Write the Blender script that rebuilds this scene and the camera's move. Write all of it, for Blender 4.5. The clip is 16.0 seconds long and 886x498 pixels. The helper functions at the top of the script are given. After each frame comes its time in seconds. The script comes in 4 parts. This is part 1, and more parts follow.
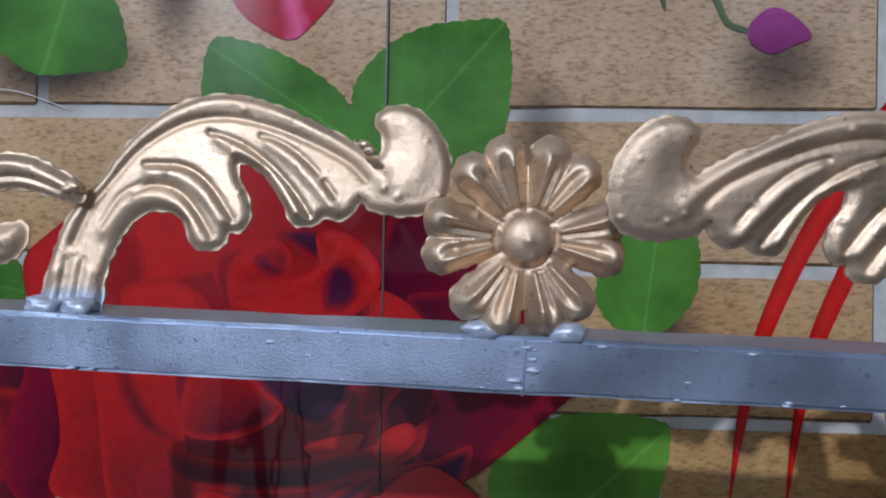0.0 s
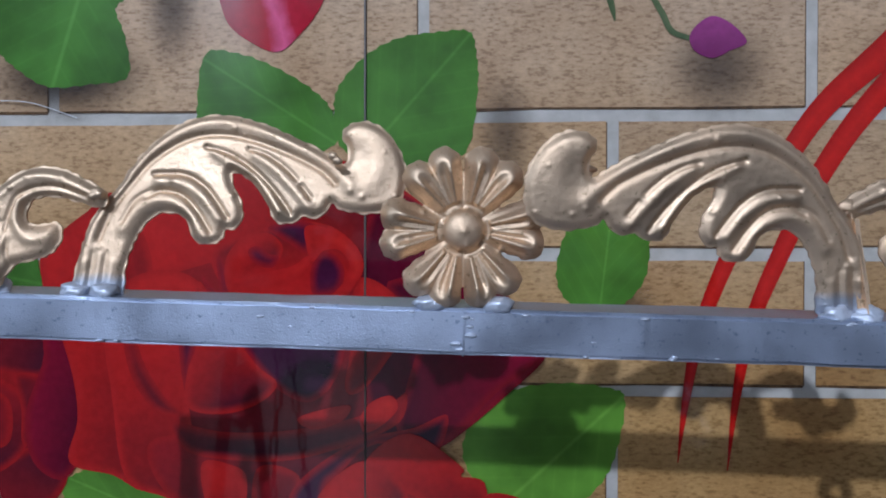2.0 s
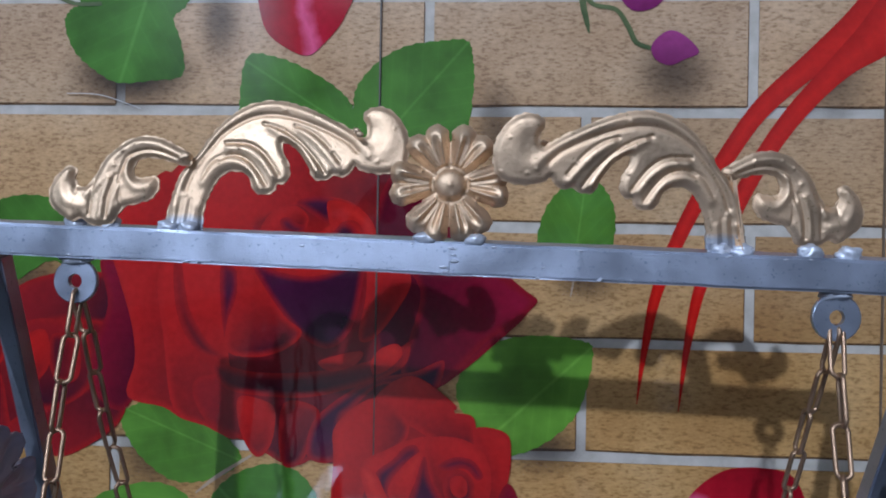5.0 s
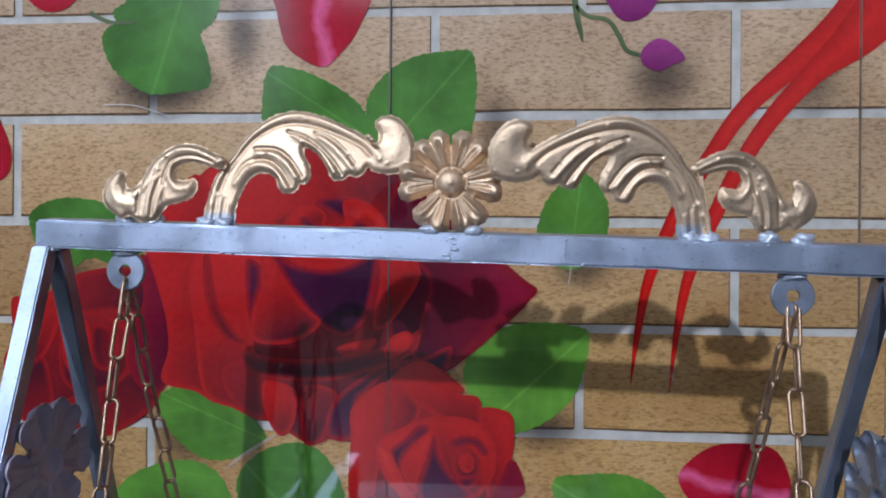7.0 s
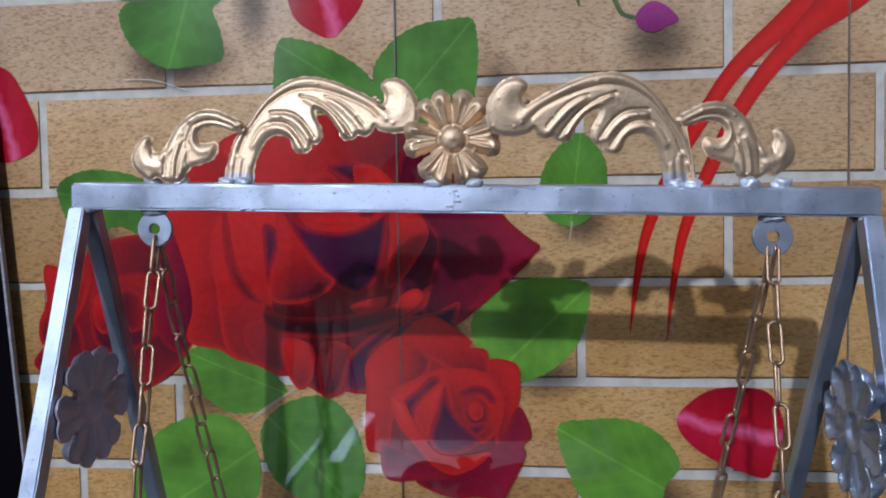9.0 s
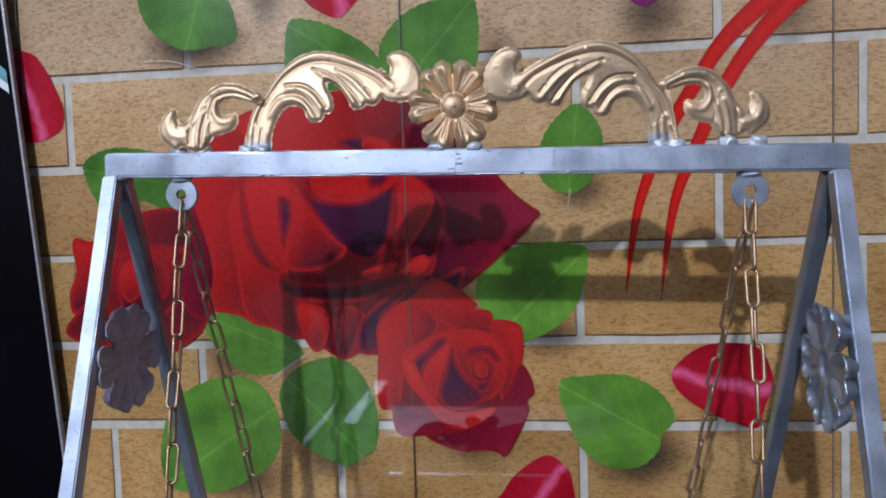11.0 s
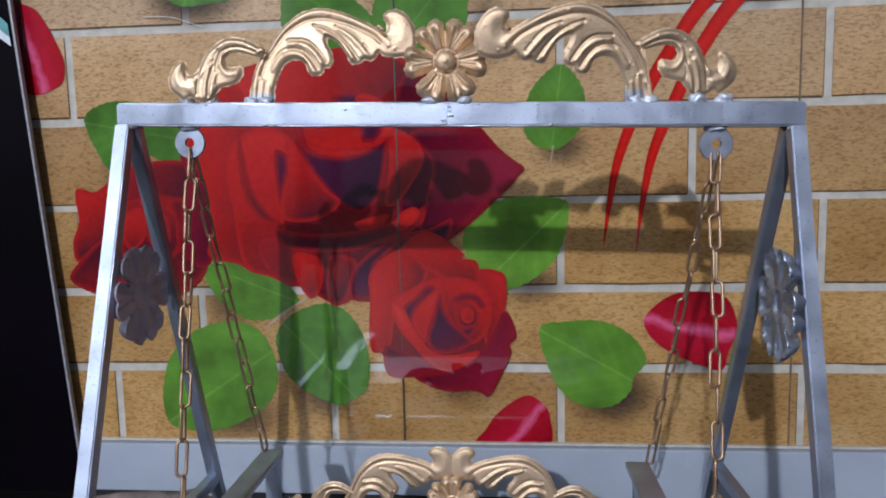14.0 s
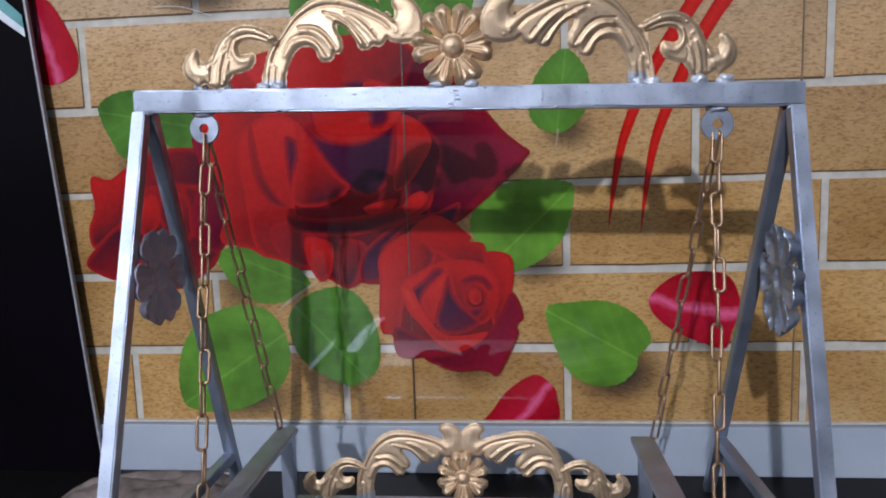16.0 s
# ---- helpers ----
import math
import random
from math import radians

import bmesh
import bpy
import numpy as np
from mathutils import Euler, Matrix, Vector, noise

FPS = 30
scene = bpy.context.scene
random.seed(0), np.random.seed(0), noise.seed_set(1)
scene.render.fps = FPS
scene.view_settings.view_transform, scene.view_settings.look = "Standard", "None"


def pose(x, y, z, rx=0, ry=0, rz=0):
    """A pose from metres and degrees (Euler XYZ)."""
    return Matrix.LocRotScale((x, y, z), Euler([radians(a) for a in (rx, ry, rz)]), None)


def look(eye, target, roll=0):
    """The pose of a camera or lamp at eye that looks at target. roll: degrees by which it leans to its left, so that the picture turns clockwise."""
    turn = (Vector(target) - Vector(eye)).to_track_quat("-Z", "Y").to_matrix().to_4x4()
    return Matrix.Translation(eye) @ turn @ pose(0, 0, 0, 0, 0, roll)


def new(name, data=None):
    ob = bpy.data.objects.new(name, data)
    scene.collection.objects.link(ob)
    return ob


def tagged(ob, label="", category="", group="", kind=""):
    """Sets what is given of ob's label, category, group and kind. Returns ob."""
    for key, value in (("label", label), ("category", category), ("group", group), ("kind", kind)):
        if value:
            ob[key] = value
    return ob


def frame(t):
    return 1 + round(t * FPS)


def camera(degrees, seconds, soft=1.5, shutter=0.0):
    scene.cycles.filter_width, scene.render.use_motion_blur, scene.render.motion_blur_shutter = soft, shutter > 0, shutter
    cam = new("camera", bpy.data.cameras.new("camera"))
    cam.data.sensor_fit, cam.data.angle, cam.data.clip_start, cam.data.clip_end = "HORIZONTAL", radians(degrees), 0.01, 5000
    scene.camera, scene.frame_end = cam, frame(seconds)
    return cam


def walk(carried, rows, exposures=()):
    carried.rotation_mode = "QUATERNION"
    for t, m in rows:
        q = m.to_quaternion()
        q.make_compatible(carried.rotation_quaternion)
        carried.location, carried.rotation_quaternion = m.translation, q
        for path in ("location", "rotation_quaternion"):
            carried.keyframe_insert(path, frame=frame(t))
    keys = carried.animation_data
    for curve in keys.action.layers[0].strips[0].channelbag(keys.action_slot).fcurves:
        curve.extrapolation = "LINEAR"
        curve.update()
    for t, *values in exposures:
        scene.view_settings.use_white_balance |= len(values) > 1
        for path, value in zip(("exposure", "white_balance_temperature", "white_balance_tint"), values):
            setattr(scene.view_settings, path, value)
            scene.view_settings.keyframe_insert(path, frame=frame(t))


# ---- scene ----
cam = camera(66.0, 16.0, soft=1.9)
PATH = [
    (0, (-0.0131, 0.0508, 0.5060), (-0.1055, 2.0487, 0.5139), 1.01),
    (0.5, (-0.0081, 0.0365, 0.5071), (-0.1057, 2.0340, 0.5216), 0.79),
    (1, (-0.0040, 0.0279, 0.5059), (-0.1027, 2.0255, 0.5098), 0.64),
    (1.5, (0.0029, 0.0122, 0.5050), (-0.0838, 2.0103, 0.4901), 0.60),
    (2, (0.0082, -0.0050, 0.5060), (-0.0788, 1.9930, 0.4838), 0.02),
    (2.5, (0.0143, -0.0090, 0.5015), (-0.0766, 1.9887, 0.4700), -0.43),
    (3, (0.0161, -0.0185, 0.4896), (-0.0820, 1.9787, 0.4503), -0.06),
    (3.5, (0.0200, -0.0332, 0.4852), (-0.0731, 1.9642, 0.4434), -0.23),
    (4, (0.0237, -0.0505, 0.4845), (-0.0717, 1.9470, 0.4530), -0.36),
    (4.5, (0.0246, -0.0791, 0.4786), (-0.0896, 1.9176, 0.4679), 0.30),
    (4.7, (0.0236, -0.0941, 0.4766), (-0.0856, 1.9029, 0.4689), 0.80),
    (6.8, (0.0340, -0.1710, 0.4670), (-0.1240, 1.8230, 0.4790), 0.70),
    (7, (0.0350, -0.1710, 0.4670), (-0.1220, 1.8220, 0.4660), 0.40),
    (7.5, (0.0370, -0.1810, 0.4600), (-0.1430, 1.8110, 0.4420), -0.00),
    (8, (0.0380, -0.1980, 0.4550), (-0.1660, 1.7910, 0.4180), 0.10),
    (8.5, (0.0380, -0.2060, 0.4510), (-0.1890, 1.7800, 0.4060), -0.10),
    (9, (0.0430, -0.2080, 0.4490), (-0.1470, 1.7810, 0.3800), -0.90),
    (11.3, (0.0510, -0.2610, 0.4270), (-0.1670, 1.7230, 0.2970), -1.90),
    (11.5, (0.0500, -0.2660, 0.4260), (-0.1530, 1.7180, 0.2760), -1.80),
    (12, (0.0490, -0.2710, 0.4230), (-0.1440, 1.7140, 0.2690), -1.30),
    (12.5, (0.0510, -0.2810, 0.4210), (-0.1330, 1.7040, 0.2590), -1.10),
    (13, (0.0520, -0.2890, 0.4210), (-0.1280, 1.6950, 0.2420), -1.20),
    (13.5, (0.0510, -0.2930, 0.4190), (-0.1290, 1.6900, 0.2350), -1.00),
    (14, (0.0490, -0.3010, 0.4150), (-0.1220, 1.6810, 0.2050), -1.20),
    (14.5, (0.0450, -0.3030, 0.4110), (-0.1230, 1.6760, 0.1830), -1.40),
    (15, (0.0440, -0.3080, 0.4100), (-0.1250, 1.6700, 0.1680), -1.50),
    (15.5, (0.0450, -0.3100, 0.4050), (-0.1220, 1.6660, 0.1490), -1.70),
    (16, (0.0480, -0.3190, 0.4090), (-0.1410, 1.6570, 0.1680), -1.80),
]
EXPOSURES = [(0.0, 0.12, 5950, 9), (4.5, 0.11, 5950, 9), (7.0, 0.34, 6100, 9), (9.0, 0.36, 6300, 10), (12.5, 0.37, 6650, 10), (16.0, 0.36, 6850, 11)]
walk(cam, [(t, look(eye, target, roll)) for t, eye, target, roll in PATH], EXPOSURES)

# ---- light: one bulb high up in the room behind the camera, an added cool fill, a dim room round it ----
world = bpy.data.worlds.new("room_air")
scene.world = world
world.use_nodes = True
world.node_tree.nodes["Background"].inputs[0].default_value = (0.6, 0.7, 1.0, 1)
world.node_tree.nodes["Background"].inputs[1].default_value = 0.02


def lamp(name, kind, place, power, colour, size):
    data = bpy.data.lights.new(name, kind)
    data.energy, data.color = power, colour
    if kind == "POINT":
        data.shadow_soft_size = size
    ob = new(name, data)
    ob.location = place
    return ob


bulb_light = lamp("room_bulb", "POINT", (-1.36, -5.44, 3.33), 900, (0.92, 1.0, 1.16), 0.07)
# added fill that cools and lifts the left sides; no window stands there
cool_fill_light = lamp("cool_fill", "AREA", (-2.35, -1.2, 1.5), 22, (0.72, 0.84, 1.0), 1)
cool_fill_light.data.shape, cool_fill_light.data.size, cool_fill_light.data.size_y = "RECTANGLE", 1.2, 1.0
cool_fill_light.rotation_euler = (0, radians(-90), 0)


# ---- materials ----
def material(name):
    m = bpy.data.materials.new(name)
    m.use_nodes = True
    return m, m.node_tree.nodes, m.node_tree.links, m.node_tree.nodes["Principled BSDF"]


def ramp(nodes, links, source, stops):
    r = nodes.new("ShaderNodeValToRGB")
    while len(r.color_ramp.elements) < len(stops):
        r.color_ramp.elements.new(0.5)
    for e, (p, c) in zip(r.color_ramp.elements, stops):
        e.position, e.color = p, (*c, 1)
    links.new(source, r.inputs[0])
    return r.outputs[0]


def texture(nodes, links, kind, scale, coords, detail=4.0):
    n = nodes.new(kind)
    n.inputs["Scale"].default_value = scale
    if "Detail" in n.inputs:
        n.inputs["Detail"].default_value = detail
    if coords is not None:
        links.new(coords, n.inputs["Vector"])
    return n


def mixed(nodes, links, mode, fac, a, b):
    n = nodes.new("ShaderNodeMix")
    n.data_type, n.blend_type = "RGBA", mode
    for value, socket in ((fac, n.inputs[0]), (a, n.inputs[6]), (b, n.inputs[7])):
        if isinstance(value, (int, float)):
            socket.default_value = value
        elif isinstance(value, tuple):
            socket.default_value = (*value, 1)
        else:
            links.new(value, socket)
    return n.outputs[2]


def coords(nodes, which="Object"):
    return nodes.new("ShaderNodeTexCoord").outputs[which]


def bumped(nodes, links, p, height, strength, distance):
    b = nodes.new("ShaderNodeBump")
    b.inputs["Strength"].default_value, b.inputs["Distance"].default_value = strength, distance
    links.new(height, b.inputs["Height"])
    links.new(b.outputs[0], p.inputs["Normal"])


GLOSS = 0.045
FEATHER = 0.0085


def varnish(p):
    """The clear, glossy surface of the printed panels."""
    p.inputs["Roughness"].default_value = GLOSS
    p.inputs["Specular IOR Level"].default_value = 0.55


def world_place(nodes):
    return nodes.new("ShaderNodeNewGeometry").outputs["Position"]


def brick_ink():
    m, n, l, p = material("brick_print")
    place = world_place(n)
    stretch = n.new("ShaderNodeMapping")
    stretch.inputs["Scale"].default_value = (0.62, 1, 1.5)
    l.new(place, stretch.inputs["Vector"])
    pits = texture(n, l, "ShaderNodeTexNoise", 290, stretch.outputs[0], 3)
    broad = texture(n, l, "ShaderNodeTexNoise", 9, place, 3)
    fine = texture(n, l, "ShaderNodeTexNoise", 520, place, 2)
    ochre = ramp(n, l, broad.outputs[0], [(0.3, (0.33, 0.18, 0.066)), (0.55, (0.42, 0.255, 0.105)), (0.75, (0.49, 0.32, 0.155))])
    beige = ramp(n, l, broad.outputs[0], [(0.3, (0.37, 0.25, 0.16)), (0.55, (0.45, 0.32, 0.22)), (0.75, (0.50, 0.38, 0.28))])
    # ochre low down, mixed with paler beige towards the top
    height = n.new("ShaderNodeSeparateXYZ")
    l.new(place, height.inputs[0])
    pale = n.new("ShaderNodeMapRange")
    pale.inputs[1].default_value, pale.inputs[2].default_value = 0.36, 0.74
    l.new(height.outputs[2], pale.inputs[0])
    base = mixed(n, l, "MIX", pale.outputs[0], ochre, beige)
    info = n.new("ShaderNodeObjectInfo")
    tint = ramp(n, l, info.outputs["Random"], [(0.0, (0.84, 0.80, 0.74)), (0.5, (1, 1, 1)), (1.0, (1.08, 1.03, 0.94))])
    base = mixed(n, l, "MULTIPLY", 1.0, base, tint)
    dark = ramp(n, l, pits.outputs[0], [(0.34, (0.40, 0.33, 0.27)), (0.45, (0.90, 0.88, 0.86)), (0.55, (1.06, 1.06, 1.06)), (0.66, (1.24, 1.24, 1.22))])
    base = mixed(n, l, "MULTIPLY", 0.55, base, dark)
    grain = ramp(n, l, fine.outputs[0], [(0.3, (0.86, 0.85, 0.83)), (0.7, (1.08, 1.08, 1.08))])
    l.new(mixed(n, l, "MULTIPLY", 0.45, base, grain), p.inputs["Base Color"])
    varnish(p)
    return m


def plain_ink(name, a, b, scale=30, rough=None):
    m, n, l, p = material(name)
    t = texture(n, l, "ShaderNodeTexNoise", scale, world_place(n), 5)
    l.new(ramp(n, l, t.outputs[0], [(0.3, a), (0.7, b)]), p.inputs["Base Color"])
    varnish(p)
    if rough is not None:
        p.inputs["Roughness"].default_value = rough
    return m


def petal_ink(name, stops, streak=0.35, rim=None):
    """Ink that runs from the heart of a petal (v = 0) to its rim (v = 1)."""
    m, n, l, p = material(name)
    uv = n.new("ShaderNodeUVMap")
    uv.uv_map = "UVMap"
    split = n.new("ShaderNodeSeparateXYZ")
    l.new(uv.outputs[0], split.inputs[0])
    wobble = texture(n, l, "ShaderNodeTexNoise", 26, world_place(n), 4)
    add = n.new("ShaderNodeMath")
    add.operation = "MULTIPLY_ADD"
    l.new(wobble.outputs[0], add.inputs[0])
    add.inputs[1].default_value = streak
    l.new(split.outputs[1], add.inputs[2])
    sub = n.new("ShaderNodeMath")
    sub.operation = "SUBTRACT"
    l.new(add.outputs[0], sub.inputs[0])
    sub.inputs[1].default_value = streak / 2
    base = ramp(n, l, sub.outputs[0], stops)
    fine = texture(n, l, "ShaderNodeTexNoise", 160, world_place(n), 2)
    grain = ramp(n, l, fine.outputs[0], [(0.3, (0.9, 0.88, 0.88)), (0.7, (1.06, 1.06, 1.06))])
    l.new(mixed(n, l, "MULTIPLY", 1.0, base, grain), p.inputs["Base Color"])
    if rim is not None:
        edge = n.new("ShaderNodeUVMap")
        edge.uv_map = "Edge"
        cut = n.new("ShaderNodeSeparateXYZ")
        l.new(edge.outputs[0], cut.inputs[0])
        feather = n.new("ShaderNodeMapRange")
        feather.interpolation_type = "SMOOTHSTEP"
        l.new(cut.outputs[0], feather.inputs[0])
        soft = mixed(n, l, "MIX", feather.outputs[0], rim, base)
        l.new(mixed(n, l, "MULTIPLY", 1.0, soft, grain), p.inputs["Base Color"])
    varnish(p)
    return m


def leaf_ink():
    m, n, l, p = material("leaf_print")
    uv = n.new("ShaderNodeUVMap")
    uv.uv_map = "UVMap"
    split = n.new("ShaderNodeSeparateXYZ")
    l.new(uv.outputs[0], split.inputs[0])
    place = world_place(n)
    info = n.new("ShaderNodeObjectInfo")
    blotch = texture(n, l, "ShaderNodeTexNoise", 22, place, 4)
    base = ramp(n, l, blotch.outputs[0], [(0.3, (0.62, 0.62, 0.62)), (0.7, (1.2, 1.2, 1.2))])
    base = mixed(n, l, "MULTIPLY", 1.0, info.outputs["Color"], base)
    # midrib and side veins
    away = n.new("ShaderNodeMath")
    away.operation = "ABSOLUTE"
    l.new(split.outputs[1], away.inputs[0])
    slant = n.new("ShaderNodeMath")
    slant.operation = "MULTIPLY_ADD"
    l.new(away.outputs[0], slant.inputs[0])
    slant.inputs[1].default_value = -0.55
    l.new(split.outputs[0], slant.inputs[2])
    comb = n.new("ShaderNodeMath")
    comb.operation = "PINGPONG"
    l.new(slant.outputs[0], comb.inputs[0])
    comb.inputs[1].default_value = 0.085
    veins = ramp(n, l, comb.outputs[0], [(0.0, (1.25, 1.22, 1.25)), (0.018, (1.0, 1.0, 1.0)), (0.085, (0.93, 0.93, 0.9))])
    base = mixed(n, l, "MULTIPLY", 0.35, base, veins)
    rib = ramp(n, l, away.outputs[0], [(0.0, (1.7, 1.55, 1.9)), (0.035, (1.0, 1.0, 1.0)), (1.0, (0.95, 0.95, 0.95))])
    base = mixed(n, l, "MULTIPLY", 0.7, base, rib)
    l.new(base, p.inputs["Base Color"])
    varnish(p)
    return m


def drop_shadow_ink():
    """The blurred grey drop shadows that are printed under leaves and petals."""
    m, n, l, p = material("drop_shadow_print")
    uv = n.new("ShaderNodeUVMap")
    uv.uv_map = "UVMap"
    split = n.new("ShaderNodeSeparateXYZ")
    l.new(uv.outputs[0], split.inputs[0])
    info = n.new("ShaderNodeObjectInfo")
    soft = n.new("ShaderNodeMapRange")
    soft.interpolation_type = "SMOOTHSTEP"
    l.new(split.outputs[0], soft.inputs[0])
    mul = n.new("ShaderNodeMath")
    mul.operation = "MULTIPLY"
    l.new(soft.outputs[0], mul.inputs[0])
    l.new(info.outputs["Alpha"], mul.inputs[1])
    l.new(mul.outputs[0], p.inputs["Alpha"])
    p.inputs["Base Color"].default_value = (0.045, 0.035, 0.032, 1)
    varnish(p)
    return m


def paint(name, colour, metal, rough, relief, wear, scale=90, foot=None):
    """Metal paint brushed on steel: uneven gloss, small runs and blobs, worn spots."""
    m, n, l, p = material(name)
    place = coords(n)
    broad = texture(n, l, "ShaderNodeTexNoise", scale * 0.35, place, 3)
    fine = texture(n, l, "ShaderNodeTexNoise", scale * 5, place, 4)
    blobs = texture(n, l, "ShaderNodeTexVoronoi", scale * 1.6, place)
    base = ramp(n, l, broad.outputs[0], [(0.3, tuple(c * 0.8 for c in colour)), (0.7, tuple(min(1, c * 1.12) for c in colour))])
    worn = ramp(n, l, fine.outputs[0], [(0.62, (0, 0, 0)), (0.72, (1, 1, 1))])
    base = mixed(n, l, "MIX", worn, base, wear)
    if foot is not None:
        split = n.new("ShaderNodeSeparateXYZ")
        l.new(place, split.inputs[0])
        edge = n.new("ShaderNodeMath")
        edge.operation = "MULTIPLY_ADD"
        l.new(broad.outputs[0], edge.inputs[0])
        edge.inputs[1].default_value = -0.012
        l.new(split.outputs[2], edge.inputs[2])
        low = ramp(n, l, edge.outputs[0], [(0.0, (1, 1, 1)), (max(foot, 0.0002), (0, 0, 0))])
        base = mixed(n, l, "MIX", low, base, (0.42, 0.44, 0.50))
    l.new(base, p.inputs["Base Color"])
    p.inputs["Metallic"].default_value = metal
    gloss = ramp(n, l, broad.outputs[0], [(0.3, (rough * 0.8,) * 3), (0.75, (rough * 1.3,) * 3)])
    l.new(gloss, p.inputs["Roughness"])
    grit = texture(n, l, "ShaderNodeTexNoise", scale * 16, place, 2)
    height = mixed(n, l, "ADD", 0.15, fine.outputs[0], blobs.outputs["Distance"])
    height = mixed(n, l, "MIX", 0.7, height, grit.outputs[0])
    bumped(n, l, p, height, relief, 0.0012)
    return m


BRICK = brick_ink()
MORTAR = plain_ink("mortar_print", (0.40, 0.375, 0.335), (0.52, 0.49, 0.45), 70)
BRICK_EDGE_SHADE = plain_ink("brick_edge_shade_print", (0.055, 0.03, 0.015), (0.16, 0.09, 0.045), 160)
RED = petal_ink("red_petal_print", [(0.0, (0.047, 0.0070, 0.0160)), (0.25, (0.204, 0.0080, 0.0100)), (0.6, (0.345, 0.0100, 0.0100)), (1.0, (0.438, 0.0140, 0.0130))], 0.35, (0.335, 0.0115, 0.0115))
BRIGHT = petal_ink("bright_petal_print", [(0.0, (0.237, 0.0080, 0.0100)), (0.5, (0.412, 0.0120, 0.0110)), (1.0, (0.511, 0.0240, 0.0180))], 0.35, (0.37, 0.0115, 0.0115))
DEEP = petal_ink("deep_petal_print", [(0.0, (0.026, 0.0060, 0.0160)), (0.5, (0.131, 0.0070, 0.0120)), (1.0, (0.261, 0.0100, 0.0140))], 0.35, (0.265, 0.0095, 0.0110))
MAROON = petal_ink("maroon_petal_print", [(0.0, (0.045, 0.002, 0.012)), (0.6, (0.15, 0.004, 0.018)), (1.0, (0.22, 0.006, 0.03))], 0.35, (0.19, 0.006, 0.014))
PLUM = petal_ink("plum_petal_print", [(0.0, (0.02, 0.004, 0.016)), (0.6, (0.05, 0.006, 0.03)), (1.0, (0.10, 0.006, 0.02))], 0.35, (0.250, 0.0080, 0.0130))
HEART = petal_ink("rose_heart_print", [(0.0, (0.064, 0.0070, 0.0140)), (0.5, (0.183, 0.0080, 0.0110)), (1.0, (0.301, 0.0110, 0.0110))], 0.4)
PINK = petal_ink("pink_petal_print", [(0.0, (0.20, 0.004, 0.010)), (0.40, (0.36, 0.006, 0.018)), (0.5, (0.62, 0.10, 0.22)), (0.60, (0.38, 0.008, 0.028)), (1.0, (0.30, 0.005, 0.012))], 0.3)
VIOLET = petal_ink("violet_print", [(0.0, (0.16, 0.016, 0.10)), (1.0, (0.29, 0.045, 0.19))], 0.35)
RIBBON = petal_ink("ribbon_print", [(0.0, (0.34, 0.006, 0.005)), (0.5, (0.52, 0.012, 0.008)), (1.0, (0.40, 0.008, 0.006))], 0.35)
STEM = plain_ink("stem_print", (0.05, 0.08, 0.035), (0.14, 0.17, 0.08), 40)
TWIG = plain_ink("twig_print", (0.30, 0.22, 0.15), (0.46, 0.37, 0.29), 60)
LEAF = leaf_ink()
DROP_SHADOW = drop_shadow_ink()
JOINT = plain_ink("joint_dark", (0.02, 0.014, 0.01), (0.06, 0.04, 0.03), 60, 0.5)
JOINT_TIGHT = plain_ink("joint_tight", (0.12, 0.085, 0.06), (0.20, 0.15, 0.11), 60, 0.5)
SKIRTING = plain_ink("skirting_enamel", (0.29, 0.335, 0.41), (0.36, 0.405, 0.485), 7, 0.3)
GRANITE = plain_ink("black_granite", (0.003, 0.0025, 0.003), (0.007, 0.006, 0.006), 240, 0.45)
GRANITE.node_tree.nodes["Principled BSDF"].inputs["Specular IOR Level"].default_value = 0.15
UNSEEN_WALL = plain_ink("unseen_wall_grey", (0.10, 0.10, 0.105), (0.14, 0.14, 0.145), 4, 0.8)
CEILING = plain_ink("unseen_ceiling_pale", (0.26, 0.26, 0.265), (0.32, 0.32, 0.325), 3, 0.9)
BOARD = plain_ink("dark_board_face", (0.0012, 0.0008, 0.0016), (0.003, 0.002, 0.004), 5, 0.5)
BOARD.node_tree.nodes["Principled BSDF"].inputs["Specular IOR Level"].default_value = 0.03
BOARD_EDGE = plain_ink("board_edge_metal", (0.20, 0.20, 0.23), (0.32, 0.32, 0.36), 120, 0.35)
TEAL = plain_ink("teal_patch", (0.02, 0.16, 0.18), (0.05, 0.26, 0.28), 40, 0.3)
PALE = plain_ink("pale_patch", (0.45, 0.50, 0.58), (0.62, 0.66, 0.72), 40, 0.3)
CLOTH = plain_ink("brown_grey_cloth", (0.07, 0.055, 0.05), (0.20, 0.16, 0.15), 45, 0.9)
DISH = plain_ink("white_enamel", (0.6, 0.6, 0.62), (0.75, 0.75, 0.76), 20, 0.3)
SILVER = paint("silver_paint", (0.385, 0.435, 0.545), 0.85, 0.37, 0.19, (0.22, 0.27, 0.37))
# silver with shade put into its colour, for the unlit left flower plate
SHADED_SILVER = paint("shaded_silver_paint", (0.40, 0.36, 0.45), 0.15, 0.42, 0.12, (0.36, 0.33, 0.40))
WELD = paint("weld_paint", (0.50, 0.54, 0.63), 0.45, 0.4, 0.15, (0.36, 0.39, 0.47))
SEAT_PAINT = paint("seat_paint", (0.58, 0.60, 0.72), 0.15, 0.42, 0.15, (0.42, 0.44, 0.54))
GOLD = paint("gold_paint", (0.70, 0.52, 0.36), 0.9, 0.535, 0.2, (0.40, 0.28, 0.17), foot=0.004)
GOLD_PLAIN = paint("gold_paint_plain", (0.70, 0.52, 0.36), 0.9, 0.535, 0.2, (0.40, 0.28, 0.17))
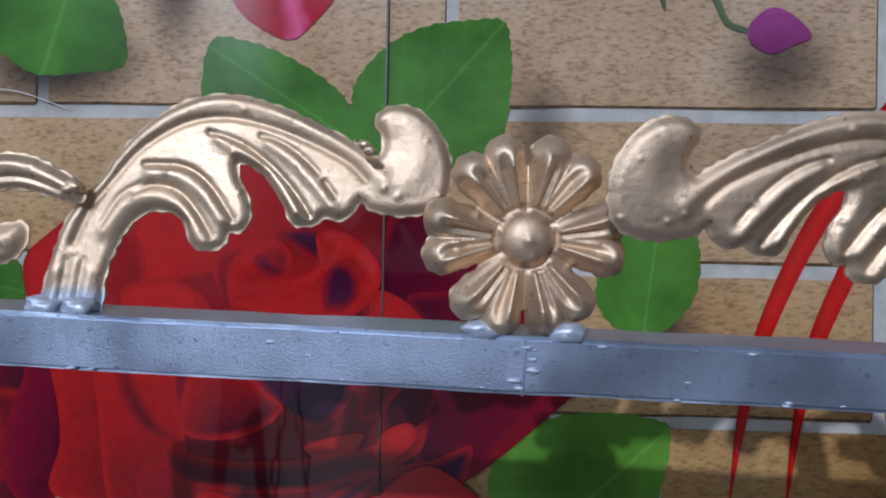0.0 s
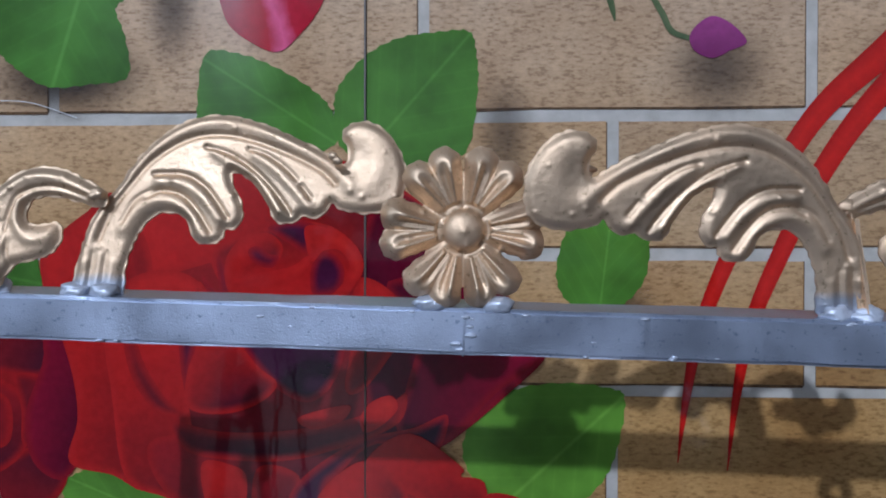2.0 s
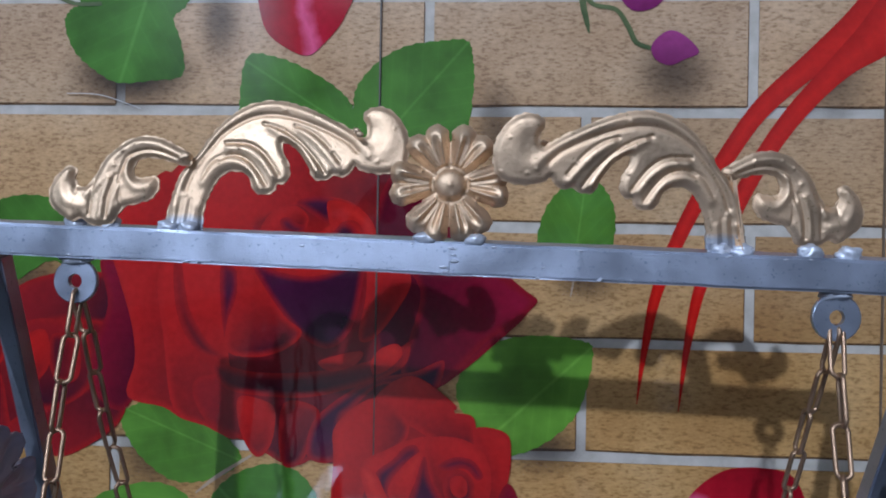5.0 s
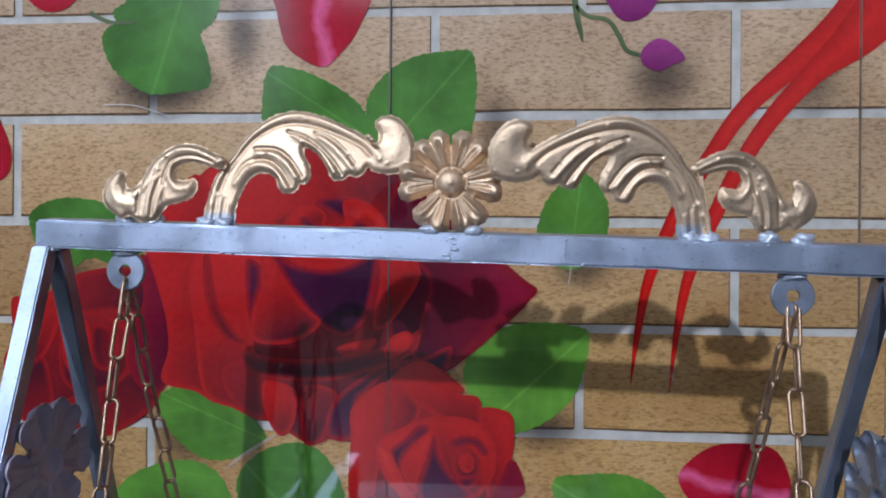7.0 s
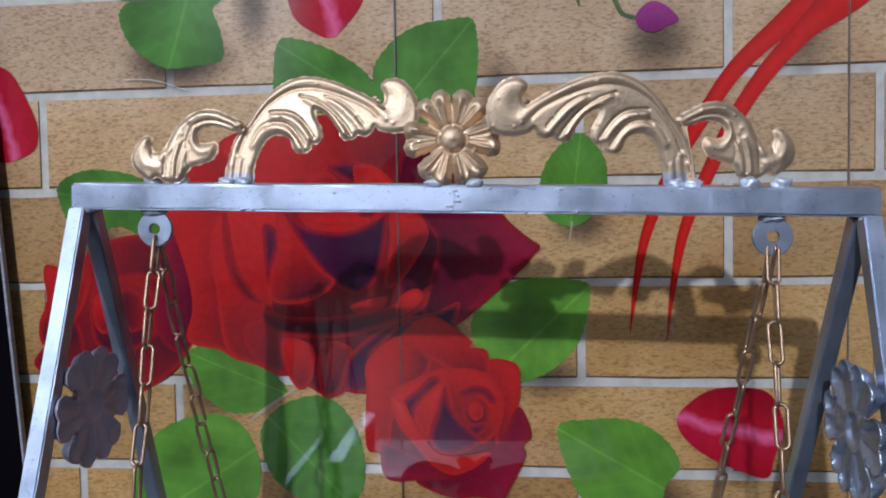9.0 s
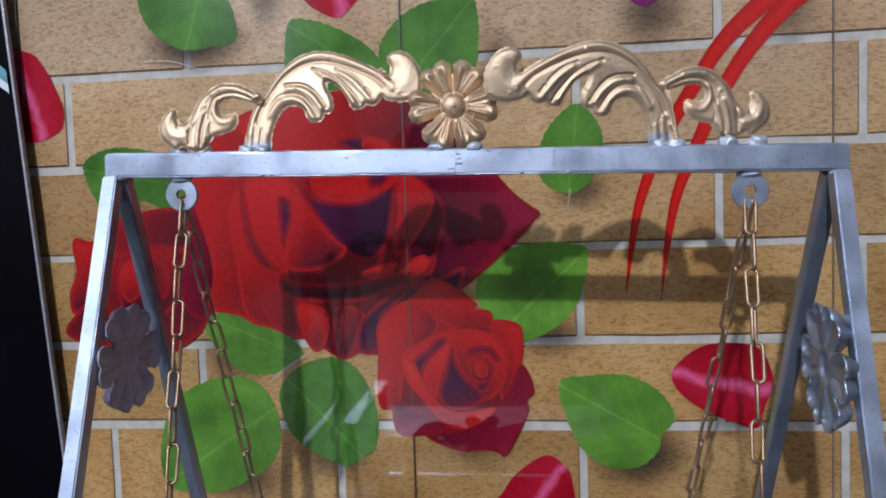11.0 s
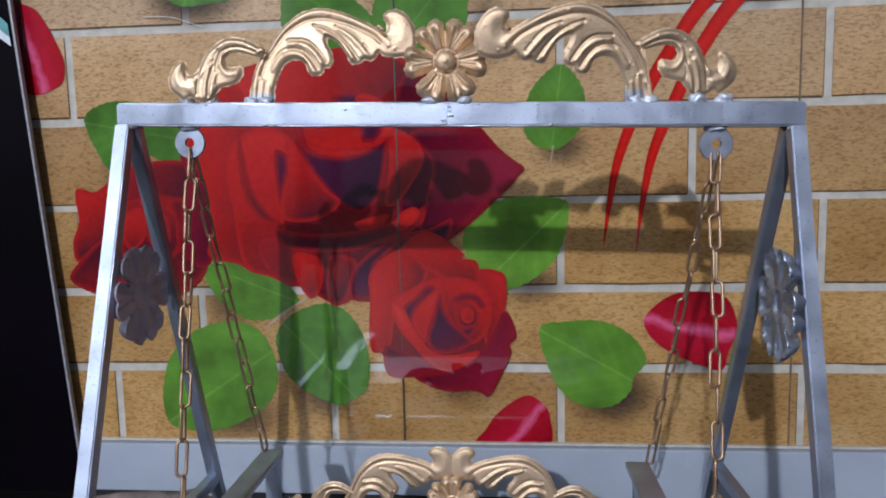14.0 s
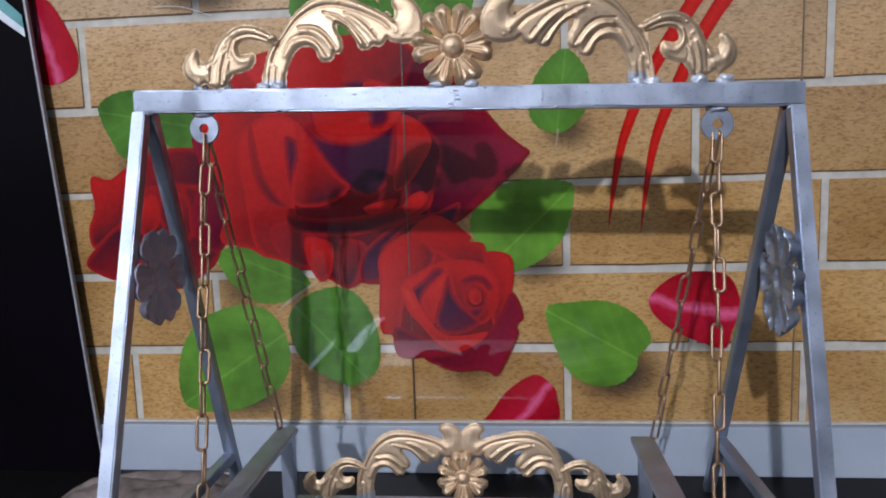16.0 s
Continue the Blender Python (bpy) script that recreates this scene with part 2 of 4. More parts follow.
BRONZE = paint("bronze_chain", (0.36, 0.235, 0.155), 0.85, 0.36, 0.2, (0.20, 0.11, 0.06), 160)


# ---- mesh helpers ----
def mesh_of(name, verts, faces, mat, smooth=False):
    me = bpy.data.meshes.new(name)
    me.from_pydata([tuple(map(float, v)) for v in verts], [], faces)
    me.materials.append(mat)
    if smooth:
        me.polygons.foreach_set("use_smooth", [True] * len(me.polygons))
    me.update()
    return me


def part(name, bm, mat, parent, label=""):
    """Links a bmesh, or a mesh, as one object under parent."""
    if isinstance(bm, bmesh.types.BMesh):
        me = bpy.data.meshes.new(name)
        bm.to_mesh(me)
        bm.free()
        me.materials.append(mat)
    else:
        me = bm
    ob = new(name, me)
    ob.parent = parent
    return tagged(ob, label)


def box(x0, x1, y0, y1, z0, z1, bevel=0.0, segments=2):
    bm = bmesh.new()
    bmesh.ops.create_cube(bm, size=1)
    for v in bm.verts:
        v.co = Vector(((x0 + x1) / 2 + v.co.x * (x1 - x0), (y0 + y1) / 2 + v.co.y * (y1 - y0), (z0 + z1) / 2 + v.co.z * (z1 - z0)))
    if bevel:
        bmesh.ops.bevel(bm, geom=bm.edges[:], offset=bevel, segments=segments, affect="EDGES", profile=0.6)
    return bm


def beam(a, b, wide, thick, up=(0, 1, 0), bevel=0.001, bumps=0.0):
    """A straight square bar from a to b, with slightly uneven paint."""
    a, b = Vector(a), Vector(b)
    along = (b - a).normalized()
    side = along.cross(Vector(up)).normalized()
    front = side.cross(along)
    bm = box(-wide / 2, wide / 2, -thick / 2, thick / 2, 0, 1, 0)
    n = max(2, int((b - a).length / 0.006)) if bumps else 1
    if n > 1:
        long_edges = [e for e in bm.edges if abs(e.verts[0].co.z - e.verts[1].co.z) > 0.5]
        bmesh.ops.subdivide_edges(bm, edges=long_edges, cuts=n - 1, use_grid_fill=True)
    for v in bm.verts:
        v.co.z *= (b - a).length
    edges = [e for e in bm.edges if len(e.link_faces) == 2 and e.calc_face_angle(0) > 0.5]
    bmesh.ops.bevel(bm, geom=edges, offset=bevel, segments=2, affect="EDGES")
    for v in bm.verts:
        p = v.co.copy()
        v.co = a + side * p.x + front * p.y + along * p.z
        if bumps:
            drawn = Vector((p.x * 110, p.y * 110, p.z * 24)) + a * 7
            v.co += noise.noise_vector(drawn) * bumps + noise.noise_vector(drawn * 3.1) * bumps * 0.6
    return bm


def curve_through(points, closed=False, steps=6):
    """A smooth run of places through control points (Catmull-Rom), any number of values each."""
    pts = np.array(points, float)
    n = len(pts)
    out = []
    for i in range(n if closed else n - 1):
        if closed:
            p0, p1, p2, p3 = (pts[(i + k) % n] for k in (-1, 0, 1, 2))
        else:
            p0, p1, p2, p3 = pts[max(i - 1, 0)], pts[i], pts[i + 1], pts[min(i + 2, n - 1)]
        for s in range(steps):
            t = s / steps
            out.append(0.5 * (2 * p1 + (p2 - p0) * t + (2 * p0 - 5 * p1 + 4 * p2 - p3) * t * t + (3 * p1 - p0 - 3 * p2 + p3) * t ** 3))
    if not closed:
        out.append(pts[-1])
    return np.array(out)


# ---- the room ----
def slab(name, dims, mat, label, category):
    bm = box(*dims)
    return tagged(part(name, bm, mat, None), label, category, kind="structure")


PRINT_Y = 0.5612
WALL = slab("wall_north", (-2.4, 2.4, PRINT_Y, 0.70, 0.0, 3.6), MORTAR, "glossy wall panels printed with bricks, roses and leaves", "wall")
slab("floor", (-2.4, 2.4, -9.0, 0.70, -0.1, 0.0), GRANITE, "polished black granite slab under the swing", "floor")
# unseen ceiling and walls, added to close the room; their greys set the bounce
slab("ceiling", (-2.4, 2.4, -9.0, 0.70, 3.6, 3.7), CEILING, "plain off-white ceiling, unseen, added to close the room", "ceiling")
slab("wall_south", (-2.4, 2.4, -9.1, -9.0, -0.1, 3.7), UNSEEN_WALL, "plain grey wall, unseen, added to close the room", "wall")
slab("wall_west", (-2.5, -2.4, -9.1, 0.70, -0.1, 3.7), UNSEEN_WALL, "plain grey wall, unseen, added to close the room", "wall")
slab("wall_east", (2.4, 2.5, -9.1, 0.70, -0.1, 3.7), UNSEEN_WALL, "plain grey wall, unseen, added to close the room", "wall")
tagged(part("skirting_bead", box(-2.4, 2.4, 0.5555, PRINT_Y - 0.0005, 0.0672, 0.0705, 0.0006), MORTAR, None), "thin cream bead above the skirting strip", "trim", kind="structure")
tagged(part("skirting", box(-2.4, 2.4, 0.548, PRINT_Y - 0.0005, 0.0, 0.066, 0.0015), SKIRTING, None), "pale blue-grey enamelled skirting strip along the wall", "skirting", kind="structure")


# ---- the printed picture on the panels ----
def flat_mesh(name, outline, mat, layer, way):
    """A thin printed shape: outline in x and z, uv v running along way."""
    outline = np.asarray(outline)
    y = PRINT_Y - 0.0011 - 0.00006 * layer
    way = np.array(way, float) / np.hypot(*way)
    v = outline @ way
    u = outline @ np.array([way[1], -way[0]])
    u, v = (u - u.min()) / max(np.ptp(u), 1e-6), (v - v.min()) / max(np.ptp(v), 1e-6)
    area = 0.5 * np.sum(outline[:, 0] * np.roll(outline[:, 1], -1) - np.roll(outline[:, 0], -1) * outline[:, 1])
    order = range(len(outline)) if area > 0 else range(len(outline) - 1, -1, -1)
    me = mesh_of(name, [(p[0], y, p[1]) for p in outline], [tuple(order)], mat)
    layer_uv = me.uv_layers.new(name="UVMap")
    for loop in me.loops:
        layer_uv.data[loop.index].uv = (u[loop.vertex_index], v[loop.vertex_index])
    return me


def soft_mesh(name, rim, mat, layer, way, cell=0.0016):
    """A printed petal as one even sheet; its second uv map tells how far in from the rim a place lies."""
    lo, hi = rim.min(0) - 2 * cell, rim.max(0) + 2 * cell
    gx, gz = np.meshgrid(np.arange(lo[0], hi[0], cell), np.arange(lo[1], hi[1], cell), indexing="ij")
    far = np.full(gx.shape, 9.0)
    inside = np.zeros(gx.shape, bool)
    for a, b in zip(rim, np.roll(rim, -1, 0)):
        d = b - a
        t = np.clip(((gx - a[0]) * d[0] + (gz - a[1]) * d[1]) / max(d @ d, 1e-12), 0, 1)
        np.minimum(far, np.hypot(gx - a[0] - t * d[0], gz - a[1] - t * d[1]), out=far)
        if a[1] != b[1]:
            inside ^= ((gz >= a[1]) != (gz >= b[1])) & (gx < a[0] + (gz - a[1]) / (b[1] - a[1]) * d[0])
    sd = np.where(inside, -far, far)
    keep = (sd[:-1, :-1] < 0) | (sd[1:, :-1] < 0) | (sd[:-1, 1:] < 0) | (sd[1:, 1:] < 0)
    dx, dz = np.gradient(sd, cell)
    size = np.maximum(np.hypot(dx, dz), 0.3)
    out = np.clip(sd, 0, 2 * cell) / size
    px, pz = gx - out * dx / size, gz - out * dz / size
    used = np.zeros(gx.shape, bool)
    for a, b in ((0, 0), (1, 0), (0, 1), (1, 1)):
        used[a:used.shape[0] - 1 + a, b:used.shape[1] - 1 + b] |= keep
    number = np.full(gx.shape, -1)
    number[used] = np.arange(used.sum())
    y = PRINT_Y - 0.0011 - 0.00006 * layer
    faces = [(int(number[i, j]), int(number[i + 1, j]), int(number[i + 1, j + 1]), int(number[i, j + 1])) for i, j in zip(*np.nonzero(keep))]
    me = mesh_of(name, [(x, y, z) for x, z in zip(px[used], pz[used])], faces, mat)
    way = np.array(way, float) / np.hypot(*way)
    along = px[used] * way[0] + pz[used] * way[1]
    v = (along - along.min()) / max(np.ptp(along), 1e-6)
    edge = np.clip(-sd[used] / FEATHER, 0, 1)
    corner = np.array([l.vertex_index for l in me.loops])
    for uv_name, first, second in (("UVMap", np.full(len(v), 0.5), v), ("Edge", edge, edge)):
        uv = me.uv_layers.new(name=uv_name)
        uv.data.foreach_set("uv", np.stack([first[corner], second[corner]], 1).ravel())
    return me


def ink(name, parent, points, mat, layer, way):
    """A printed shape; the petals of a rose run soft towards their rim."""
    rim = curve_through(points, True, 5)
    me = soft_mesh(name, rim, mat, layer, way) if name == "rose_petal" else flat_mesh(name, rim, mat, layer, way)
    return part(name, me, None, parent)


def stripe(name, points, halves, mat, layer):
    run = curve_through([(*p, h) for p, h in zip(points, halves)], False, 6)
    d = np.gradient(run[:, :2], axis=0)
    d /= np.linalg.norm(d, axis=1)[:, None]
    side = np.stack([-d[:, 1], d[:, 0]], 1) * run[:, 2:3]
    y = PRINT_Y - 0.0011 - 0.00006 * layer
    n = len(run)
    verts = [(a[0], y, a[1]) for a in run[:, :2] + side] + [(a[0], y, a[1]) for a in run[:, :2] - side]
    me = mesh_of(name, verts, [(i, i + 1, n + i + 1, n + i) for i in range(n - 1)], mat)
    uv = me.uv_layers.new(name="UVMap")
    for loop in me.loops:
        uv.data[loop.index].uv = (loop.vertex_index % n / n, float(loop.vertex_index < n))
    return part(name, me, None, WALL)


def leaf(points, base, tip, tone, layer):
    """A printed rose leaf with a saw-toothed rim, a midrib and side veins."""
    rim = curve_through(points, True, 8)
    way = np.roll(rim, -1, 0) - np.roll(rim, 1, 0)
    way /= np.linalg.norm(way, axis=1)[:, None]
    area = np.sum(rim[:, 0] * np.roll(rim[:, 1], -1) - np.roll(rim[:, 0], -1) * rim[:, 1])
    outward = np.stack([way[:, 1], -way[:, 0]], 1) * np.sign(area)
    saw = np.array([(-0.0004, 0.0002, 0.0009)[k % 3] for k in range(len(rim))])
    rim = rim + outward * saw[:, None]
    base, tip = np.array(base), np.array(tip)
    axis = (tip - base) / np.hypot(*(tip - base))
    u = (rim - base) @ axis / np.hypot(*(tip - base))
    v = (rim - base) @ np.array([-axis[1], axis[0]])
    v = v / np.abs(v).max()
    me = flat_mesh("printed_leaf", rim, LEAF, layer, (0, 1))
    for loop in me.loops:
        me.uv_layers[0].data[loop.index].uv = (u[loop.vertex_index], v[loop.vertex_index])
    ob = part("printed_leaf", me, None, WALL)
    dark, light = Vector((0.020, 0.092, 0.020)), Vector((0.125, 0.29, 0.033))
    ob.color = (*dark.lerp(light, tone), 1)
    return ob


def tone(centre, rx, rz, amount):
    """A blurred grey patch of the print, drawn as a drop shadow."""
    rings, around = 6, 36
    y = PRINT_Y - 0.0011
    verts, uvs, faces = [(centre[0], y, centre[1])], [(1, 0)], []
    for r in range(1, rings + 1):
        for a in range(around):
            t = 2 * math.pi * a / around
            verts.append((centre[0] + rx * r / rings * math.cos(t), y, centre[1] + rz * r / rings * math.sin(t)))
            uvs.append((1 - r / rings, 0))
    for a in range(around):
        b = (a + 1) % around
        faces.append((0, 1 + b, 1 + a))
        for r in range(rings - 1):
            p = 1 + r * around
            faces.append((p + a, p + b, p + around + b, p + around + a))
    me = mesh_of("printed_tone", verts, faces, DROP_SHADOW)
    uv = me.uv_layers.new(name="UVMap")
    for loop in me.loops:
        uv.data[loop.index].uv = uvs[loop.vertex_index]
    ob = part("printed_tone", me, None, WALL)
    ob.color = (1, 1, 1, amount)
    return ob


rose = ink('printed_rose', WALL, [(-0.512, 0.397), (-0.507, 0.410), (-0.483, 0.405), (-0.458, 0.419), (-0.427, 0.438), (-0.373, 0.444), (-0.332, 0.429), (-0.332, 0.354), (-0.341, 0.293), (-0.380, 0.263), (-0.408, 0.254), (-0.448, 0.264), (-0.488, 0.267), (-0.527, 0.287), (-0.511, 0.312), (-0.520, 0.337), (-0.509, 0.366)], HEART, 14, (0, 1))
ink('rose_petal', rose, [(-0.512, 0.397), (-0.507, 0.410), (-0.483, 0.405), (-0.458, 0.419), (-0.453, 0.388), (-0.473, 0.342), (-0.513, 0.312), (-0.520, 0.337), (-0.509, 0.366)], RED, 15, (-0.6, 0.8))
ink('rose_petal', rose, [(-0.458, 0.419), (-0.427, 0.438), (-0.373, 0.444), (-0.332, 0.429), (-0.354, 0.392), (-0.401, 0.394), (-0.449, 0.384)], DEEP, 16, (-1, 0.6))
ink('rose_petal', rose, [(-0.513, 0.312), (-0.473, 0.342), (-0.458, 0.288), (-0.448, 0.264), (-0.488, 0.267), (-0.527, 0.287)], DEEP, 17, (0.3, -1))
ink('rose_petal', rose, [(-0.458, 0.288), (-0.408, 0.310), (-0.350, 0.339), (-0.336, 0.324), (-0.341, 0.293), (-0.380, 0.263), (-0.408, 0.254), (-0.448, 0.264)], DEEP, 18, (-0.6, -1))
ink('rose_petal', rose, [(-0.449, 0.384), (-0.409, 0.394), (-0.371, 0.370), (-0.375, 0.325), (-0.416, 0.302), (-0.451, 0.319)], DEEP, 19, (0, 1))
ink('rose_petal', rose, [(-0.414, 0.379), (-0.387, 0.371), (-0.386, 0.336), (-0.406, 0.329), (-0.417, 0.348)], DEEP, 20, (1, 0))
ink('rose_petal', rose, [(-0.447, 0.372), (-0.422, 0.383), (-0.417, 0.348), (-0.437, 0.326), (-0.450, 0.342)], RED, 21, (-0.3, 1))
ink('rose_petal', rose, [(-0.381, 0.393), (-0.347, 0.385), (-0.348, 0.343), (-0.374, 0.332), (-0.376, 0.363)], DEEP, 22, (1, 0.3))
ink('rose_petal', rose, [(-0.365, 0.455), (-0.340, 0.450), (-0.318, 0.400), (-0.316, 0.345), (-0.338, 0.304), (-0.366, 0.318), (-0.372, 0.360), (-0.356, 0.410)], MAROON, 24, (-1, 0.2))
rose = ink('printed_rose', WALL, [(0.0785, 0.424), (0.070, 0.4125), (0.051, 0.392), (-0.023, 0.332), (-0.065, 0.296), (-0.108, 0.259), (-0.146, 0.259), (-0.169, 0.254), (-0.206, 0.274), (-0.252, 0.290), (-0.290, 0.308), (-0.334, 0.318), (-0.327, 0.354), (-0.331, 0.392), (-0.346, 0.441), (-0.357, 0.472), (-0.357, 0.497), (-0.339, 0.515), (-0.319, 0.530), (-0.292, 0.546), (-0.220, 0.569), (-0.131, 0.578), (-0.063, 0.558), (-0.004, 0.510), (0.025, 0.476), (0.047, 0.450), (0.068, 0.4325)], HEART, 26, (0, 1))
ink('rose_petal', rose, [(-0.292, 0.546), (-0.220, 0.569), (-0.131, 0.578), (-0.063, 0.558), (-0.040, 0.512), (-0.092, 0.479), (-0.195, 0.490), (-0.271, 0.478)], RED, 27, (-1, 0.15))
ink('rose_petal', rose, [(-0.334, 0.318), (-0.327, 0.354), (-0.331, 0.392), (-0.346, 0.441), (-0.357, 0.472), (-0.357, 0.497), (-0.339, 0.515), (-0.319, 0.530), (-0.292, 0.546), (-0.262, 0.492), (-0.270, 0.427), (-0.270, 0.368), (-0.267, 0.298), (-0.297, 0.308)], RED, 28, (-1, 0.2))
ink('rose_petal', rose, [(-0.064, 0.548), (-0.004, 0.510), (0.025, 0.476), (0.047, 0.450), (0.068, 0.4325), (0.0785, 0.424), (0.070, 0.4125), (0.051, 0.392), (-0.023, 0.332), (-0.067, 0.340), (-0.086, 0.406), (-0.088, 0.478)], MAROON, 29, (1, 0.1))
ink('rose_petal', rose, [(-0.304, 0.443), (-0.279, 0.475), (-0.240, 0.481), (-0.215, 0.458), (-0.231, 0.389), (-0.226, 0.337), (-0.218, 0.280), (-0.252, 0.290), (-0.286, 0.307), (-0.297, 0.376)], RED, 30, (-0.3, 1))
ink('rose_petal', rose, [(-0.264, 0.337), (-0.203, 0.343), (-0.142, 0.335), (-0.097, 0.334), (-0.124, 0.282), (-0.146, 0.259), (-0.169, 0.254), (-0.206, 0.274), (-0.252, 0.295)], DEEP, 31, (-0.5, 1))
ink('rose_petal', rose, [(-0.062, 0.473), (0.021, 0.471), (0.046, 0.445), (0.075, 0.42), (0.028, 0.381), (-0.015, 0.339), (-0.054, 0.348), (-0.047, 0.384), (-0.037, 0.432)], MAROON, 32, (1, 0.1))
ink('rose_petal', rose, [(-0.219, 0.32), (-0.191, 0.317), (-0.181, 0.306), (-0.185, 0.274), (-0.2, 0.261), (-0.216, 0.285)], RED, 33, (-0.3, 1))
ink('rose_petal', rose, [(-0.173, 0.315), (-0.137, 0.31), (-0.144, 0.277), (-0.157, 0.254), (-0.175, 0.258)], DEEP, 34, (-0.6, 1))
ink('rose_petal', rose, [(-0.285, 0.479), (-0.279, 0.452), (-0.271, 0.409), (-0.252, 0.376), (-0.237, 0.361), (-0.261, 0.365), (-0.281, 0.395), (-0.288, 0.438)], DEEP, 35, (-1, 0.3))
ink('rose_petal', rose, [(-0.143, 0.297), (-0.113, 0.325), (-0.077, 0.343), (-0.041, 0.351), (-0.012, 0.362), (-0.026, 0.326), (-0.071, 0.338), (-0.104, 0.311), (-0.114, 0.299), (-0.118, 0.261), (-0.147, 0.262)], PLUM, 36, (0.4, -1))
ink('rose_petal', rose, [(-0.245, 0.353), (-0.202, 0.346), (-0.154, 0.347), (-0.106, 0.355), (-0.065, 0.368), (-0.047, 0.38), (-0.053, 0.355), (-0.095, 0.336), (-0.143, 0.323), (-0.19, 0.322), (-0.232, 0.329)], DEEP, 37, (0, 1))
ink('rose_petal', rose, [(-0.089, 0.474), (-0.062, 0.467), (-0.046, 0.44), (-0.064, 0.405), (-0.085, 0.381), (-0.098, 0.384), (-0.091, 0.427)], RED, 38, (-0.4, 1))
ink('rose_petal', rose, [(-0.239, 0.452), (-0.223, 0.448), (-0.221, 0.429), (-0.228, 0.404), (-0.233, 0.379), (-0.238, 0.408)], PLUM, 39, (0, 1))
ink('rose_petal', rose, [(-0.22, 0.478), (-0.194, 0.453), (-0.162, 0.444), (-0.133, 0.446), (-0.106, 0.459), (-0.092, 0.478), (-0.095, 0.434), (-0.105, 0.392), (-0.126, 0.372), (-0.15, 0.379), (-0.173, 0.401), (-0.198, 0.436)], PLUM, 40, (-0.6, 0.5))
ink('rose_petal', rose, [(-0.222, 0.473), (-0.198, 0.437), (-0.173, 0.403), (-0.155, 0.387), (-0.171, 0.37), (-0.201, 0.361), (-0.231, 0.366), (-0.232, 0.394), (-0.222, 0.426)], RED, 41, (-0.5, 1))
ink('rose_petal', rose, [(-0.211, 0.493), (-0.183, 0.51), (-0.136, 0.515), (-0.096, 0.504), (-0.087, 0.481), (-0.106, 0.458), (-0.134, 0.445), (-0.163, 0.444), (-0.191, 0.454)], RED, 42, (0, -1))
ink('rose_petal', rose, [(-0.133, 0.471), (-0.119, 0.478), (-0.112, 0.471), (-0.119, 0.46), (-0.131, 0.46)], PLUM, 43, (0, 1))
ink('rose_petal', rose, [(-0.138, 0.358), (-0.112, 0.367), (-0.093, 0.369), (-0.101, 0.356), (-0.125, 0.349)], BRIGHT, 44, (0.3, 1))
ink('rose_petal', rose, [(-0.085, 0.36), (-0.075, 0.373), (-0.059, 0.378), (-0.054, 0.367), (-0.067, 0.353), (-0.082, 0.347)], BRIGHT, 45, (0.3, 1))
ink('rose_petal', rose, [(-0.206, 0.492), (-0.202, 0.493), (-0.198, 0.479), (-0.195, 0.463), (-0.202, 0.463), (-0.205, 0.476)], PLUM, 46, (0, -1))
ink('rose_petal', rose, [(-0.199, 0.474), (-0.197, 0.494), (-0.184, 0.509), (-0.162, 0.518), (-0.135, 0.523), (-0.108, 0.518), (-0.088, 0.502), (-0.082, 0.485), (-0.089, 0.469), (-0.103, 0.457), (-0.129, 0.451), (-0.166, 0.451), (-0.191, 0.459)], RED, 47, (0, -1))
ink('rose_petal', rose, [(-0.162, 0.518), (-0.139, 0.524), (-0.121, 0.518), (-0.125, 0.505), (-0.131, 0.496), (-0.144, 0.504), (-0.154, 0.51)], PLUM, 48, (0.4, 1))
ink('rose_petal', rose, [(-0.125, 0.488), (-0.117, 0.497), (-0.105, 0.494), (-0.098, 0.48), (-0.104, 0.463), (-0.123, 0.46), (-0.127, 0.473)], PLUM, 49, (0.3, -1))
ink('rose_petal', rose, [(-0.13, 0.519), (-0.106, 0.515), (-0.088, 0.501), (-0.082, 0.485), (-0.09, 0.469), (-0.105, 0.458), (-0.112, 0.458), (-0.098, 0.473), (-0.094, 0.488), (-0.103, 0.499), (-0.116, 0.498), (-0.125, 0.489), (-0.13, 0.502)], BRIGHT, 50, (1, 0.4))
ink('rose_petal', rose, [(-0.196, 0.479), (-0.193, 0.499), (-0.18, 0.51), (-0.162, 0.513), (-0.15, 0.502), (-0.155, 0.488), (-0.171, 0.481), (-0.184, 0.475)], RED, 51, (-0.8, 0.6))
ink('rose_petal', rose, [(-0.179, 0.499), (-0.171, 0.502), (-0.162, 0.496), (-0.153, 0.493), (-0.159, 0.484), (-0.171, 0.486), (-0.177, 0.491)], PLUM, 52, (0, 1))
ink('rose_petal', rose, [(-0.193, 0.472), (-0.17, 0.479), (-0.143, 0.485), (-0.129, 0.494), (-0.127, 0.488), (-0.137, 0.477), (-0.161, 0.47), (-0.188, 0.465)], BRIGHT, 53, (0.5, 1))
rose = ink('printed_rose', WALL, [(-0.044, 0.347), (-0.001, 0.320), (-0.002, 0.312), (0.018, 0.307), (0.019, 0.296), (0.050, 0.293), (0.055, 0.269), (0.052, 0.244), (0.067, 0.213), (0.058, 0.200), (0.060, 0.188), (0.045, 0.156), (0.031, 0.132), (0.020, 0.137), (0.004, 0.140), (-0.028, 0.139), (-0.066, 0.158), (-0.099, 0.159), (-0.106, 0.187), (-0.122, 0.196), (-0.121, 0.261), (-0.119, 0.296), (-0.080, 0.324)], HEART, 55, (0, 1))
